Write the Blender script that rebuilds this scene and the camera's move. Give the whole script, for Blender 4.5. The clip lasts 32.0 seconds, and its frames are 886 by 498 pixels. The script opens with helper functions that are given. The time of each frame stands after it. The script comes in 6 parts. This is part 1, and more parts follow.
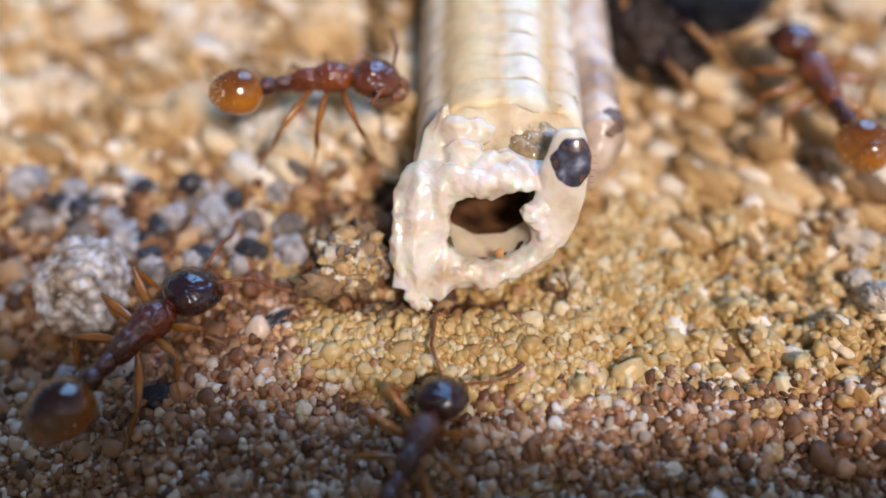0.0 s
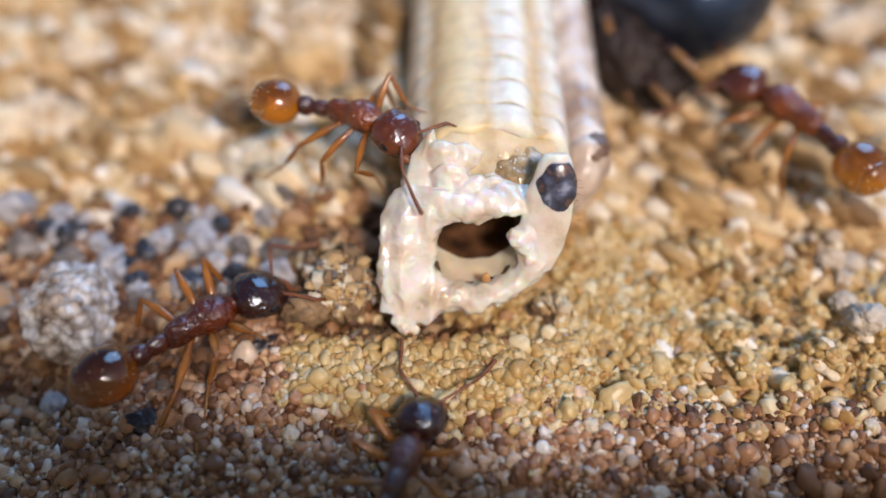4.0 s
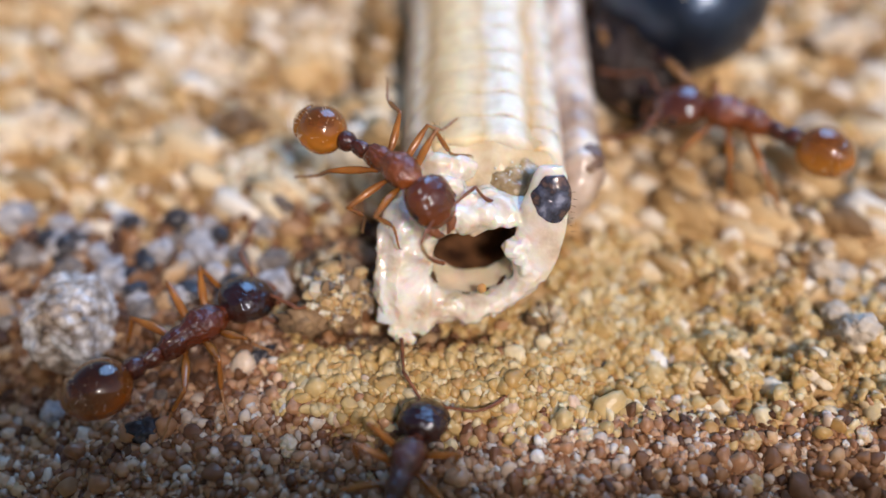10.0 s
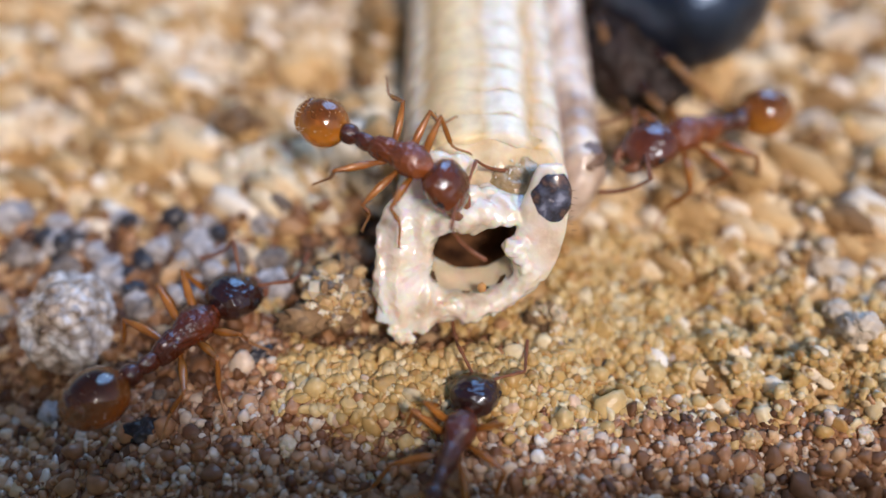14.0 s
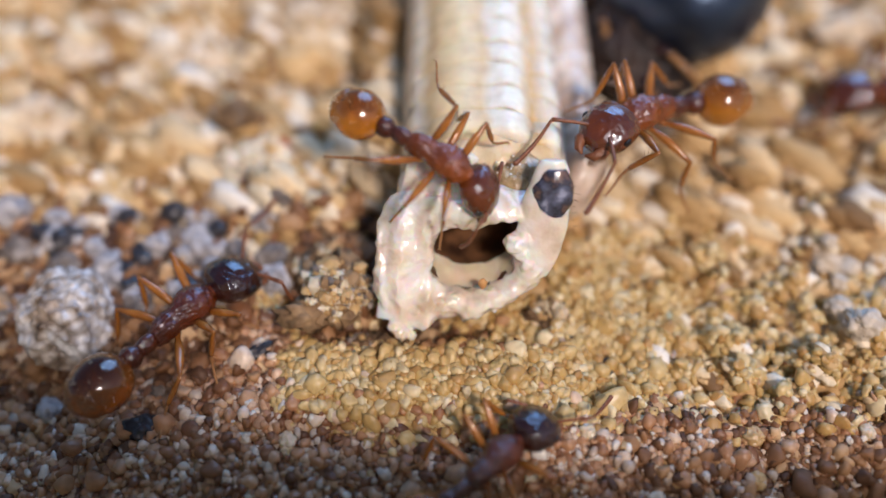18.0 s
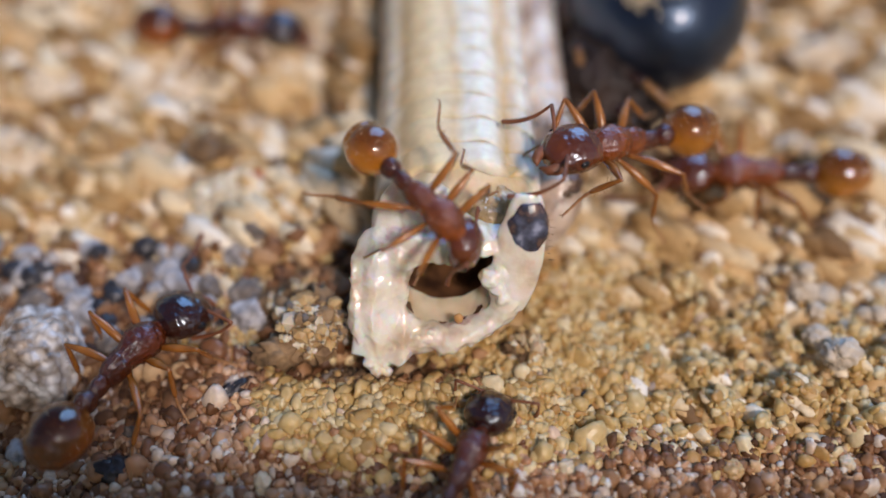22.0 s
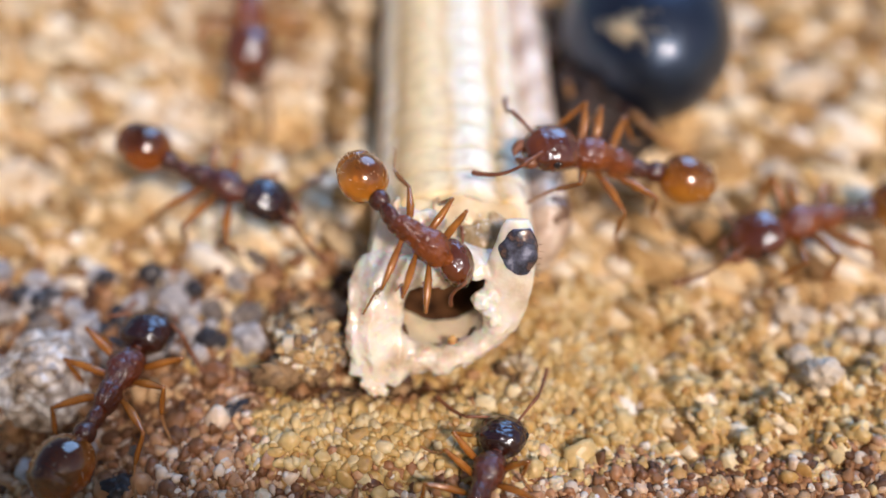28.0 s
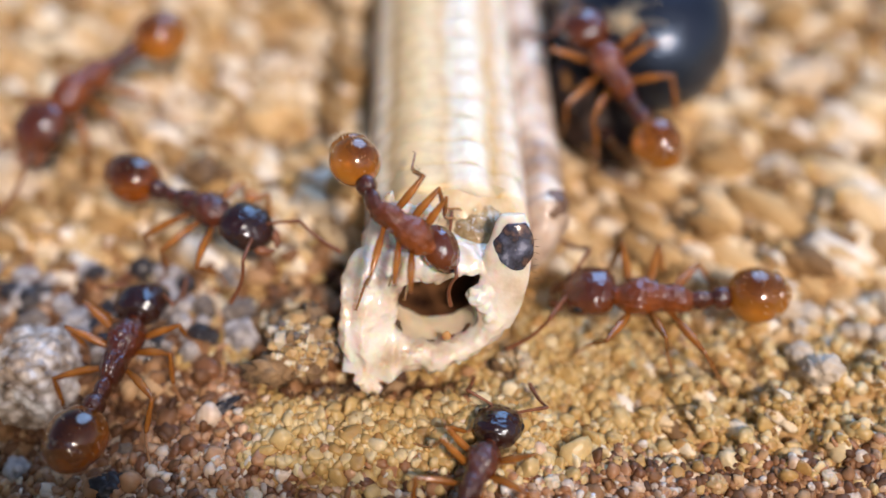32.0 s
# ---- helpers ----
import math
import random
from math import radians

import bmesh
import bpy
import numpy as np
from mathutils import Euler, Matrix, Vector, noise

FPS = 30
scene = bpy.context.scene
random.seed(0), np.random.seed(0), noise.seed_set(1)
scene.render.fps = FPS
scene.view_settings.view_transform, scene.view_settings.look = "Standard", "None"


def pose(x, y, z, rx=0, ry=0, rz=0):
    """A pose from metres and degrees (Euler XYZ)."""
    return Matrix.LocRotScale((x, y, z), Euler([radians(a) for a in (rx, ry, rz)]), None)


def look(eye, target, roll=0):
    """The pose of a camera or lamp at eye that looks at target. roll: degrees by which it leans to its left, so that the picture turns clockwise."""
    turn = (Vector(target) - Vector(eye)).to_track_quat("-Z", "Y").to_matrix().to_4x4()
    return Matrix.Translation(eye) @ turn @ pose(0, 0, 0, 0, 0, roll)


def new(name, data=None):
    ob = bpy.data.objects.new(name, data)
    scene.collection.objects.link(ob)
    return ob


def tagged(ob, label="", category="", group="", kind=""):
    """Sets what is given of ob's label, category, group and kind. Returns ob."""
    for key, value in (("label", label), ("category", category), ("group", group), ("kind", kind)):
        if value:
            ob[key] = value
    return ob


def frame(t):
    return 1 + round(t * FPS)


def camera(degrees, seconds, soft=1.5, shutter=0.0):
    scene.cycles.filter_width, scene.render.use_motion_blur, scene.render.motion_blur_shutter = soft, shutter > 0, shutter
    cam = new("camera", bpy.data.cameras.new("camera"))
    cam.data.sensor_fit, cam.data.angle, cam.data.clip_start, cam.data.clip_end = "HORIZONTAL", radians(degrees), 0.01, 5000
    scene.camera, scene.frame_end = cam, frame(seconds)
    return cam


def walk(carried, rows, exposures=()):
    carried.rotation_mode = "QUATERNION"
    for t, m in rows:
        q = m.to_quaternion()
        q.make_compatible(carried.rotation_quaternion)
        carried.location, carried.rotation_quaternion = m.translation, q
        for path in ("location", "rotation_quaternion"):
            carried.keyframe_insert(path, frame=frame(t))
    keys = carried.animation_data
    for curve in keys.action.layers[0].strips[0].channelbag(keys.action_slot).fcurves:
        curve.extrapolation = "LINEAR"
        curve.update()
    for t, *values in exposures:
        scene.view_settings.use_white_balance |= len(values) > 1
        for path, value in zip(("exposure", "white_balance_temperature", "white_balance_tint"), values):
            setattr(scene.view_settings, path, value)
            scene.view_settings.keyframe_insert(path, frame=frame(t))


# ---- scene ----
MM = 0.001
cam = camera(47.6, 32.0, soft=1.6)
# seconds, eye in millimetres, turn in degrees
CAMERA_ROWS = [
    (0, -0.077, -12.391, 15.500, 36.880, 0.343, 0.609), (0.5, -0.042, -12.388, 15.311, 37.311, 0.197, 0.763),
    (1, -0.034, -12.271, 15.497, 37.227, 0.124, 0.428), (1.5, 0.055, -12.290, 15.516, 37.631, 0.252, 0.385),
    (2, -0.025, -12.315, 15.598, 37.923, -0.018, 0.062), (2.5, 0.019, -12.252, 15.642, 37.652, 0.105, 0.168),
    (3, 0.032, -12.303, 15.625, 37.746, 0.157, 0.220), (3.5, -0.004, -12.341, 15.601, 37.885, 0.076, 0.137),
    (5.5, 0.043, -12.326, 15.685, 37.987, 0.140, 0.162), (6, -0.004, -12.314, 15.738, 37.947, 0.031, 0.065),
    (6.5, 0.023, -12.319, 15.766, 37.977, 0.083, 0.133), (7, 0.051, -12.334, 15.773, 38.018, 0.140, 0.205),
    (7.5, 0.040, -12.327, 15.748, 37.976, 0.112, 0.194), (8, 0.030, -12.311, 15.702, 37.961, 0.080, 0.141),
    (8.5, 0.021, -12.311, 15.705, 38.012, 0.048, 0.069), (9, 0.015, -12.309, 15.767, 38.005, 0.013, 0.030),
    (9.5, 0.043, -12.316, 15.819, 38.026, 0.045, 0.064), (10, 0.085, -12.352, 15.839, 38.137, 0.136, 0.134),
    (10.5, 0.084, -12.372, 15.839, 38.203, 0.149, 0.132), (11, 0.056, -12.354, 15.829, 38.178, 0.082, 0.073),
    (11.5, 0.043, -12.315, 15.810, 38.069, 0.058, 0.038), (12, 0.038, -12.268, 15.773, 37.926, 0.062, 0.016),
    (12.5, 0.038, -12.259, 15.744, 37.929, 0.052, 0.022), (13, 0.022, -12.341, 15.701, 38.275, -0.003, -0.005),
    (13.5, 0.138, -12.228, 15.872, 38.075, 0.204, -0.018), (14, 0.051, -12.208, 15.823, 37.752, 0.092, -0.019),
    (14.5, 0.082, -12.303, 15.768, 38.044, 0.169, 0.135), (16.5, 0.055, -12.245, 15.754, 37.889, 0.100, 0.037),
    (17, -0.011, -12.325, 15.630, 38.195, -0.042, -0.120), (17.5, -0.029, -12.228, 15.703, 37.800, -0.091, -0.130),
    (18, -0.012, -12.156, 15.746, 37.531, -0.082, -0.041), (18.5, -0.008, -12.138, 15.720, 37.473, -0.088, -0.002),
    (19, -0.005, -12.142, 15.696, 37.477, -0.060, -0.016), (19.5, 0.005, -12.179, 15.685, 37.621, -0.037, -0.027),
    (20, 0.006, -12.166, 15.716, 37.617, -0.064, -0.046), (20.5, 0.098, -11.969, 15.835, 38.366, -0.320, -0.754),
    (21, 0.101, -11.876, 15.768, 39.344, -0.736, -1.410), (21.5, 0.141, -11.828, 15.858, 38.671, -0.457, -1.258),
    (22, 0.141, -11.759, 15.843, 38.306, -0.405, -1.158), (22.5, 0.116, -11.728, 15.801, 38.188, -0.474, -1.177),
    (23, 0.091, -11.749, 15.740, 38.300, -0.554, -1.201), (23.5, 0.120, -11.747, 15.726, 38.358, -0.505, -1.186),
    (24, 0.157, -11.690, 15.709, 38.289, -0.427, -1.244), (24.5, 0.166, -11.589, 15.577, 38.120, -0.398, -1.332),
    (26.5, 0.163, -11.912, 15.699, 38.580, -0.384, -1.207), (27, 0.172, -12.019, 15.826, 39.002, -0.381, -1.228),
    (27.5, 0.311, -12.347, 16.180, 39.692, -0.099, -1.018), (28, 0.295, -12.291, 16.324, 40.046, -0.138, -1.218),
    (28.5, 0.361, -12.209, 16.298, 40.196, -0.019, -1.184), (29, 0.282, -12.121, 16.131, 40.035, -0.224, -1.312),
    (29.5, 0.289, -12.104, 16.032, 40.020, -0.234, -1.258), (30, 0.340, -12.150, 15.981, 40.204, -0.137, -1.110),
    (30.5, 0.313, -12.169, 16.050, 40.178, -0.197, -1.128), (31, 0.416, -12.138, 16.112, 40.332, -0.302, -1.353),
    (31.5, 0.320, -12.155, 16.162, 39.819, -0.353, -1.394), (32, 0.429, -12.099, 16.099, 39.733, -0.082, -1.145),
]

walk(cam, [(t, pose(x * MM, y * MM, z * MM, rx, ry, rz)) for t, x, y, z, rx, ry, rz in CAMERA_ROWS], exposures=[(0.0, -0.20, 6620, 14), (5.0, -0.19, 6480, 12), (14.0, -0.23, 6450, 13), (20.0, -0.31, 6520, 15), (21.5, -0.44, 6450, 13), (26.0, -0.41, 6480, 12), (27.0, -0.20, 6500, 12), (28.0, -0.05, 6950, 14), (32.0, -0.10, 6950, 14)])
cam.data.dof.use_dof = True
cam.data.dof.focus_distance = 17.65 * MM
cam.data.dof.aperture_fstop = 32.0

# ---- light: soft sun over the viewer's shoulder, blue sky ----
world = bpy.data.worlds.new("sky")
scene.world = world
world.use_nodes = True
sky = world.node_tree.nodes.new("ShaderNodeTexSky")
sky.sky_type = "NISHITA"
sky.sun_disc = False
sky.sun_elevation, sky.sun_rotation = radians(45), radians(135)
back = world.node_tree.nodes["Background"]
back.inputs["Strength"].default_value = 0.08
world.node_tree.links.new(sky.outputs[0], back.inputs[0])
sun = new("sun", bpy.data.lights.new("sun", "SUN"))
sun.data.energy, sun.data.angle, sun.data.color = 3.45, radians(9), (1.0, 0.85, 0.76)
sun.matrix_world = look((0.29, -0.57, 0.77), (0, 0, 0))

# area lamp added beyond the prey for the bright sky that shiny backs mirror
sky_lamp = new("sky_patch_lamp", bpy.data.lights.new("sky_patch_lamp", "AREA"))
sky_lamp.data.shape, sky_lamp.data.size, sky_lamp.data.size_y = "ELLIPSE", 0.23, 0.31
sky_lamp.data.energy, sky_lamp.data.color = 1.05, (0.30, 0.56, 1.0)
sky_lamp.matrix_world = look((0.10, 0.27, 0.215), (0, 0, 0))


# ---- materials ----
def material(name):
    m = bpy.data.materials.new(name)
    m.use_nodes = True
    return m, m.node_tree.nodes, m.node_tree.links, m.node_tree.nodes["Principled BSDF"]


def ramp_node(nodes, stops):
    r = nodes.new("ShaderNodeValToRGB")
    while len(r.color_ramp.elements) < len(stops):
        r.color_ramp.elements.new(0.5)
    for e, (p, c) in zip(r.color_ramp.elements, stops):
        e.position, e.color = p, (*c, 1)
    return r


def noise_node(nodes, links, scale, detail=3.0, coords="Object"):
    tex = nodes.new("ShaderNodeTexCoord")
    n = nodes.new("ShaderNodeTexNoise")
    n.inputs["Scale"].default_value, n.inputs["Detail"].default_value = scale, detail
    links.new(tex.outputs[coords], n.inputs["Vector"])
    return n


def add_bump(nodes, links, bsdf, height, strength, distance):
    b = nodes.new("ShaderNodeBump")
    b.inputs["Strength"].default_value, b.inputs["Distance"].default_value = strength, distance
    links.new(height, b.inputs["Height"])
    links.new(b.outputs[0], bsdf.inputs["Normal"])


def mottled(name, stops, scale, rough=0.5, bump=0.3, fine=None, sub=0.0, coat=0.0, transmission=0.0, deep=0.03):
    """Noise-mottled surface with a finer relief; scale in features a metre."""
    m, nodes, links, bsdf = material(name)
    n = noise_node(nodes, links, scale, 5)
    r = ramp_node(nodes, stops)
    links.new(n.outputs["Fac"], r.inputs[0])
    links.new(r.outputs[0], bsdf.inputs["Base Color"])
    bsdf.inputs["Roughness"].default_value = rough
    bsdf.inputs["Coat Weight"].default_value = coat
    bsdf.inputs["Coat Roughness"].default_value = 0.12
    bsdf.inputs["Transmission Weight"].default_value = transmission
    bsdf.inputs["Subsurface Weight"].default_value = sub
    bsdf.inputs["Subsurface Radius"].default_value = (1.0, 0.6, 0.35)
    bsdf.inputs["Subsurface Scale"].default_value = (0.3 if sub > 0.7 else 0.2) * MM
    if bump:
        f = noise_node(nodes, links, fine or scale * 6, 3)
        add_bump(nodes, links, bsdf, f.outputs["Fac"], bump, deep * MM)
    return m


def grain_material(name, stops, rough=0.4, sub=0.25, transmission=0.0):
    """Every grain takes its own shade."""
    m, nodes, links, bsdf = material(name)
    geo = nodes.new("ShaderNodeNewGeometry")
    r = ramp_node(nodes, stops)
    r.color_ramp.interpolation = "CONSTANT" if len(stops) > 5 else "LINEAR"
    links.new(geo.outputs["Random Per Island"], r.inputs[0])
    n = noise_node(nodes, links, 9000, 4)
    mix = nodes.new("ShaderNodeMix")
    mix.data_type, mix.blend_type = "RGBA", "MULTIPLY"
    mix.inputs[0].default_value = 0.3
    links.new(r.outputs[0], mix.inputs[6])
    links.new(n.outputs["Fac"], ramp_in(nodes, links, mix.inputs[7]))
    links.new(mix.outputs[2], bsdf.inputs["Base Color"])
    bsdf.inputs["Roughness"].default_value = rough
    bsdf.inputs["Subsurface Weight"].default_value = sub
    bsdf.inputs["Subsurface Radius"].default_value = (1.0, 0.85, 0.65)
    bsdf.inputs["Subsurface Scale"].default_value = 0.05 * MM
    bsdf.inputs["Transmission Weight"].default_value = transmission
    add_bump(nodes, links, bsdf, n.outputs["Fac"], 0.35, 0.04 * MM)
    return m


def ramp_in(nodes, links, target):
    r = ramp_node(nodes, [(0.3, (0.50, 0.45, 0.38)), (0.62, (1.0, 1.0, 1.0))])
    links.new(r.outputs[0], target)
    return r.inputs[0]


CLOD_GRAIN = grain_material("soil_crumb", [(0.0, (0.20, 0.105, 0.038)), (0.25, (0.48, 0.30, 0.12)), (0.5, (0.72, 0.51, 0.26)), (0.74, (0.88, 0.75, 0.52)), (1.0, (0.96, 0.90, 0.79))], 0.75, 0.0)
SOIL = mottled("ochre_soil", [(0.3, (0.22, 0.115, 0.045)), (0.5, (0.52, 0.33, 0.14)), (0.7, (0.80, 0.62, 0.38))], 900, 0.85, 0.8, 5200)
OCHRE_GRAIN = grain_material("ochre_grain", [(0.0, (0.50, 0.285, 0.095)), (0.3, (0.63, 0.43, 0.165)), (0.7, (0.73, 0.55, 0.26)), (1.0, (0.88, 0.76, 0.50))], 0.36, 0.4, 0.12)
# dark soil colour that also carries the shade round the torn end
DARK_GRAIN = grain_material("shaded_soil_crumb", [(0.0, (0.07, 0.028, 0.011)), (0.5, (0.23, 0.105, 0.042)), (0.85, (0.42, 0.23, 0.105)), (1.0, (0.64, 0.44, 0.25))], 0.6, 0.1)
CLEAR_GRAIN = grain_material("clear_quartz_grain", [(0.0, (0.50, 0.36, 0.26)), (0.4, (0.64, 0.52, 0.42)), (0.8, (0.84, 0.77, 0.69)), (1.0, (0.95, 0.92, 0.88))], 0.25, 0.4, 0.2)
PALE_GRAIN = grain_material("quartz_grain", [(0.0, (0.15, 0.062, 0.03)), (0.25, (0.34, 0.16, 0.078)), (0.55, (0.53, 0.29, 0.155)), (0.82, (0.68, 0.445, 0.28)), (0.98, (0.86, 0.71, 0.57))], 0.36, 0.4, 0.12)
PALE_STONE = mottled("pale_stone", [(0.34, (0.13, 0.12, 0.125)), (0.46, (0.36, 0.34, 0.34)), (0.66, (0.64, 0.63, 0.645))], 2600, 0.45, 0.6, 8000)
GREY_STONE = mottled("grey_stone", [(0.3, (0.06, 0.048, 0.04)), (0.52, (0.20, 0.165, 0.14)), (0.72, (0.46, 0.42, 0.39))], 2600, 0.6, 0.7, 9000)
DARK_STONE = mottled("dark_stone", [(0.3, (0.015, 0.014, 0.018)), (0.7, (0.05, 0.05, 0.06))], 3000, 0.3, 0.6, 9000)
ANT_RED = mottled("ant_red_cuticle", [(0.3, (0.11, 0.022, 0.004)), (0.7, (0.27, 0.066, 0.009))], 2500, 0.2, 1.0, 12000, 0.0, 0.45, 0.0, 0.05)
ANT_DARK = mottled("ant_dark_cuticle", [(0.3, (0.045, 0.008, 0.003)), (0.7, (0.125, 0.025, 0.005))], 2500, 0.2, 1.0, 12000, 0.0, 0.45, 0.0, 0.055)
ANT_HEAD = mottled("ant_head_cuticle", [(0.3, (0.010, 0.003, 0.003)), (0.7, (0.034, 0.008, 0.004))], 1800, 0.17, 0.6, 10000, 0.0, 0.5, 0.0, 0.028)
ANT_HEAD_RED = mottled("ant_red_head_cuticle", [(0.3, (0.055, 0.011, 0.003)), (0.7, (0.15, 0.036, 0.006))], 1800, 0.17, 0.6, 10000, 0.0, 0.5, 0.0, 0.028)


def gaster_material(name, amber, brown):
    """Clear amber cuticle under a brown saddle that thins out to the sides."""
    m, nodes, links, bsdf = material(name)
    tex = nodes.new("ShaderNodeTexCoord")
    sep = nodes.new("ShaderNodeSeparateXYZ")
    links.new(tex.outputs["Object"], sep.inputs[0])
    n = noise_node(nodes, links, 2600, 4)
    add = nodes.new("ShaderNodeMath")
    add.operation = "MULTIPLY_ADD"
    add.inputs[1].default_value = 0.35 * MM
    links.new(n.outputs["Fac"], add.inputs[0])
    links.new(sep.outputs["Z"], add.inputs[2])
    span = nodes.new("ShaderNodeMapRange")
    span.inputs[1].default_value, span.inputs[2].default_value = 0.22 * MM, 0.66 * MM
    links.new(add.outputs[0], span.inputs[0])
    r = ramp_node(nodes, [(0.0, amber), (0.45, tuple(0.5 * (a + b) for a, b in zip(amber, brown))), (1.0, brown)])
    links.new(span.outputs[0], r.inputs[0])
    links.new(r.outputs[0], bsdf.inputs["Base Color"])
    bsdf.inputs["Roughness"].default_value = 0.13
    bsdf.inputs["Coat Weight"].default_value = 0.8
    bsdf.inputs["Coat Roughness"].default_value = 0.06
    bsdf.inputs["Transmission Weight"].default_value = 0.45
    f = noise_node(nodes, links, 11000, 2)
    add_bump(nodes, links, bsdf, f.outputs["Fac"], 0.3, 0.03 * MM)
    return m


ANT_GASTER = gaster_material("ant_gaster_cuticle", (0.66, 0.25, 0.022), (0.17, 0.046, 0.005))
ANT_DARK_GASTER = gaster_material("ant_dark_gaster_cuticle", (0.42, 0.11, 0.008), (0.050, 0.011, 0.002))
ANT_LEG = mottled("ant_leg_cuticle", [(0.3, (0.22, 0.070, 0.010)), (0.7, (0.50, 0.19, 0.032))], 2500, 0.22, 0.3, 15000, 0.1, 0.5, 0.25)
ANT_FOOT = mottled("ant_foot_cuticle", [(0.3, (0.30, 0.13, 0.045)), (0.7, (0.50, 0.27, 0.12))], 3500, 0.3, 0.4, 15000, 0.1, 0.3, 0.2)
ANT_FEELER = mottled("ant_feeler_cuticle", [(0.3, (0.14, 0.045, 0.018)), (0.7, (0.26, 0.10, 0.045))], 4000, 0.4, 0.6, 20000, 0.1)
HAIR = mottled("pale_bristle", [(0.3, (0.7, 0.58, 0.38)), (0.7, (0.85, 0.75, 0.55))], 3000, 0.4, 0)
EYE = mottled("black_eye", [(0.3, (0.008, 0.008, 0.010)), (0.7, (0.015, 0.015, 0.02))], 9000, 0.2, 0.5, 40000)
BEETLE = mottled("black_shell", [(0.3, (0.006, 0.007, 0.012)), (0.7, (0.014, 0.016, 0.026))], 1200, 0.34, 0.4, 7000, 0, 0.3, 0.0, 0.04)
BEETLE_DULL = mottled("dull_black_shell", [(0.3, (0.010, 0.006, 0.005)), (0.7, (0.035, 0.018, 0.012))], 1600, 0.6, 0.9, 6000, 0, 0.0, 0.0, 0.06)
BEETLE_TAN = mottled("tan_shin_cuticle", [(0.3, (0.16, 0.07, 0.02)), (0.7, (0.38, 0.20, 0.07))], 2200, 0.3, 0.4, 9000, 0, 0.3)
BEETLE_BROWN = mottled("brown_black_shell", [(0.3, (0.02, 0.008, 0.006)), (0.7, (0.06, 0.022, 0.012))], 1200, 0.22, 0.2, 9000, 0, 0.5)
MEMBRANE = mottled("white_membrane", [(0.30, (0.58, 0.465, 0.335)), (0.44, (0.78, 0.69, 0.575)), (0.62, (0.90, 0.865, 0.81))], 1500, 0.24, 0.8, 7500, 0.9, 0.7, 0.0, 0.026)
INNER_SKIN = mottled("cream_inner_skin", [(0.3, (0.62, 0.50, 0.33)), (0.7, (0.84, 0.74, 0.57))], 1500, 0.32, 0.3, 4000, 0.8, 0.3)
WET_GAP = mottled("tan_wet_skin", [(0.32, (0.40, 0.29, 0.15)), (0.48, (0.68, 0.54, 0.34)), (0.66, (0.84, 0.75, 0.58))], 1300, 0.28, 0.6, 6000, 0.7, 0.3, 0.0, 0.03)
GLAND = mottled("olive_wet_flesh", [(0.3, (0.17, 0.115, 0.05)), (0.5, (0.40, 0.29, 0.15)), (0.7, (0.66, 0.54, 0.36))], 3200, 0.2, 1.0, 8000, 0.5, 0.6, 0.0, 0.06)
FOLD = mottled("grey_brown_fold_skin", [(0.34, (0.38, 0.27, 0.20)), (0.48, (0.64, 0.52, 0.42)), (0.64, (0.90, 0.84, 0.76))], 1100, 0.36, 0.7, 5000, 0.25, 0.3, 0.0, 0.03)
# slate and pale blue stops paint a sky reflection and its glints
DARK_SPOT = mottled("painted_glint_spot", [(0.32, (0.16, 0.09, 0.07)), (0.42, (0.03, 0.03, 0.045)), (0.56, (0.10, 0.11, 0.17)), (0.68, (0.34, 0.37, 0.50))], 3600, 0.08, 1.0, 5000, 0.0, 1.0, 0.0, 0.07)
BROWN_SPOT = mottled("brown_spot", [(0.3, (0.09, 0.045, 0.028)), (0.7, (0.26, 0.16, 0.10))], 3500, 0.4, 0.5, 12000)
# opaque pale bubbles; the sparkle is put into their colour
BUBBLE = mottled("pale_glint_bubble", [(0.3, (0.72, 0.68, 0.60)), (0.7, (0.90, 0.88, 0.84))], 3000, 0.08, 0.0, None, 0.3, 1.0)
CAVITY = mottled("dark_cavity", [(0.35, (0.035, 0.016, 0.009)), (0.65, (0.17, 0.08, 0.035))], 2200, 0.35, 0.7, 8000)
ORANGE = mottled("orange_crumb", [(0.3, (0.50, 0.25, 0.08)), (0.7, (0.70, 0.42, 0.18))], 5000, 0.4, 0.4, 15000, 0.3)

# blue put into the reflections of beetle and ants, to imitate sky sheen
BEETLE.node_tree.nodes["Principled BSDF"].inputs["Specular Tint"].default_value = (0.45, 0.66, 1.0, 1)
BEETLE.node_tree.nodes["Principled BSDF"].inputs["Specular IOR Level"].default_value = 0.9
for shiny in (ANT_RED, ANT_DARK, ANT_HEAD, ANT_HEAD_RED):
    shiny.node_tree.nodes["Principled BSDF"].inputs["Specular IOR Level"].default_value = 0.8
    shiny.node_tree.nodes["Principled BSDF"].inputs["Specular Tint"].default_value = (0.72, 0.87, 1.0, 1)
for shiny in (ANT_HEAD, ANT_HEAD_RED):
    shiny.node_tree.nodes["Principled BSDF"].inputs["Roughness"].default_value = 0.21
    shiny.node_tree.nodes["Principled BSDF"].inputs["Specular IOR Level"].default_value = 1.0


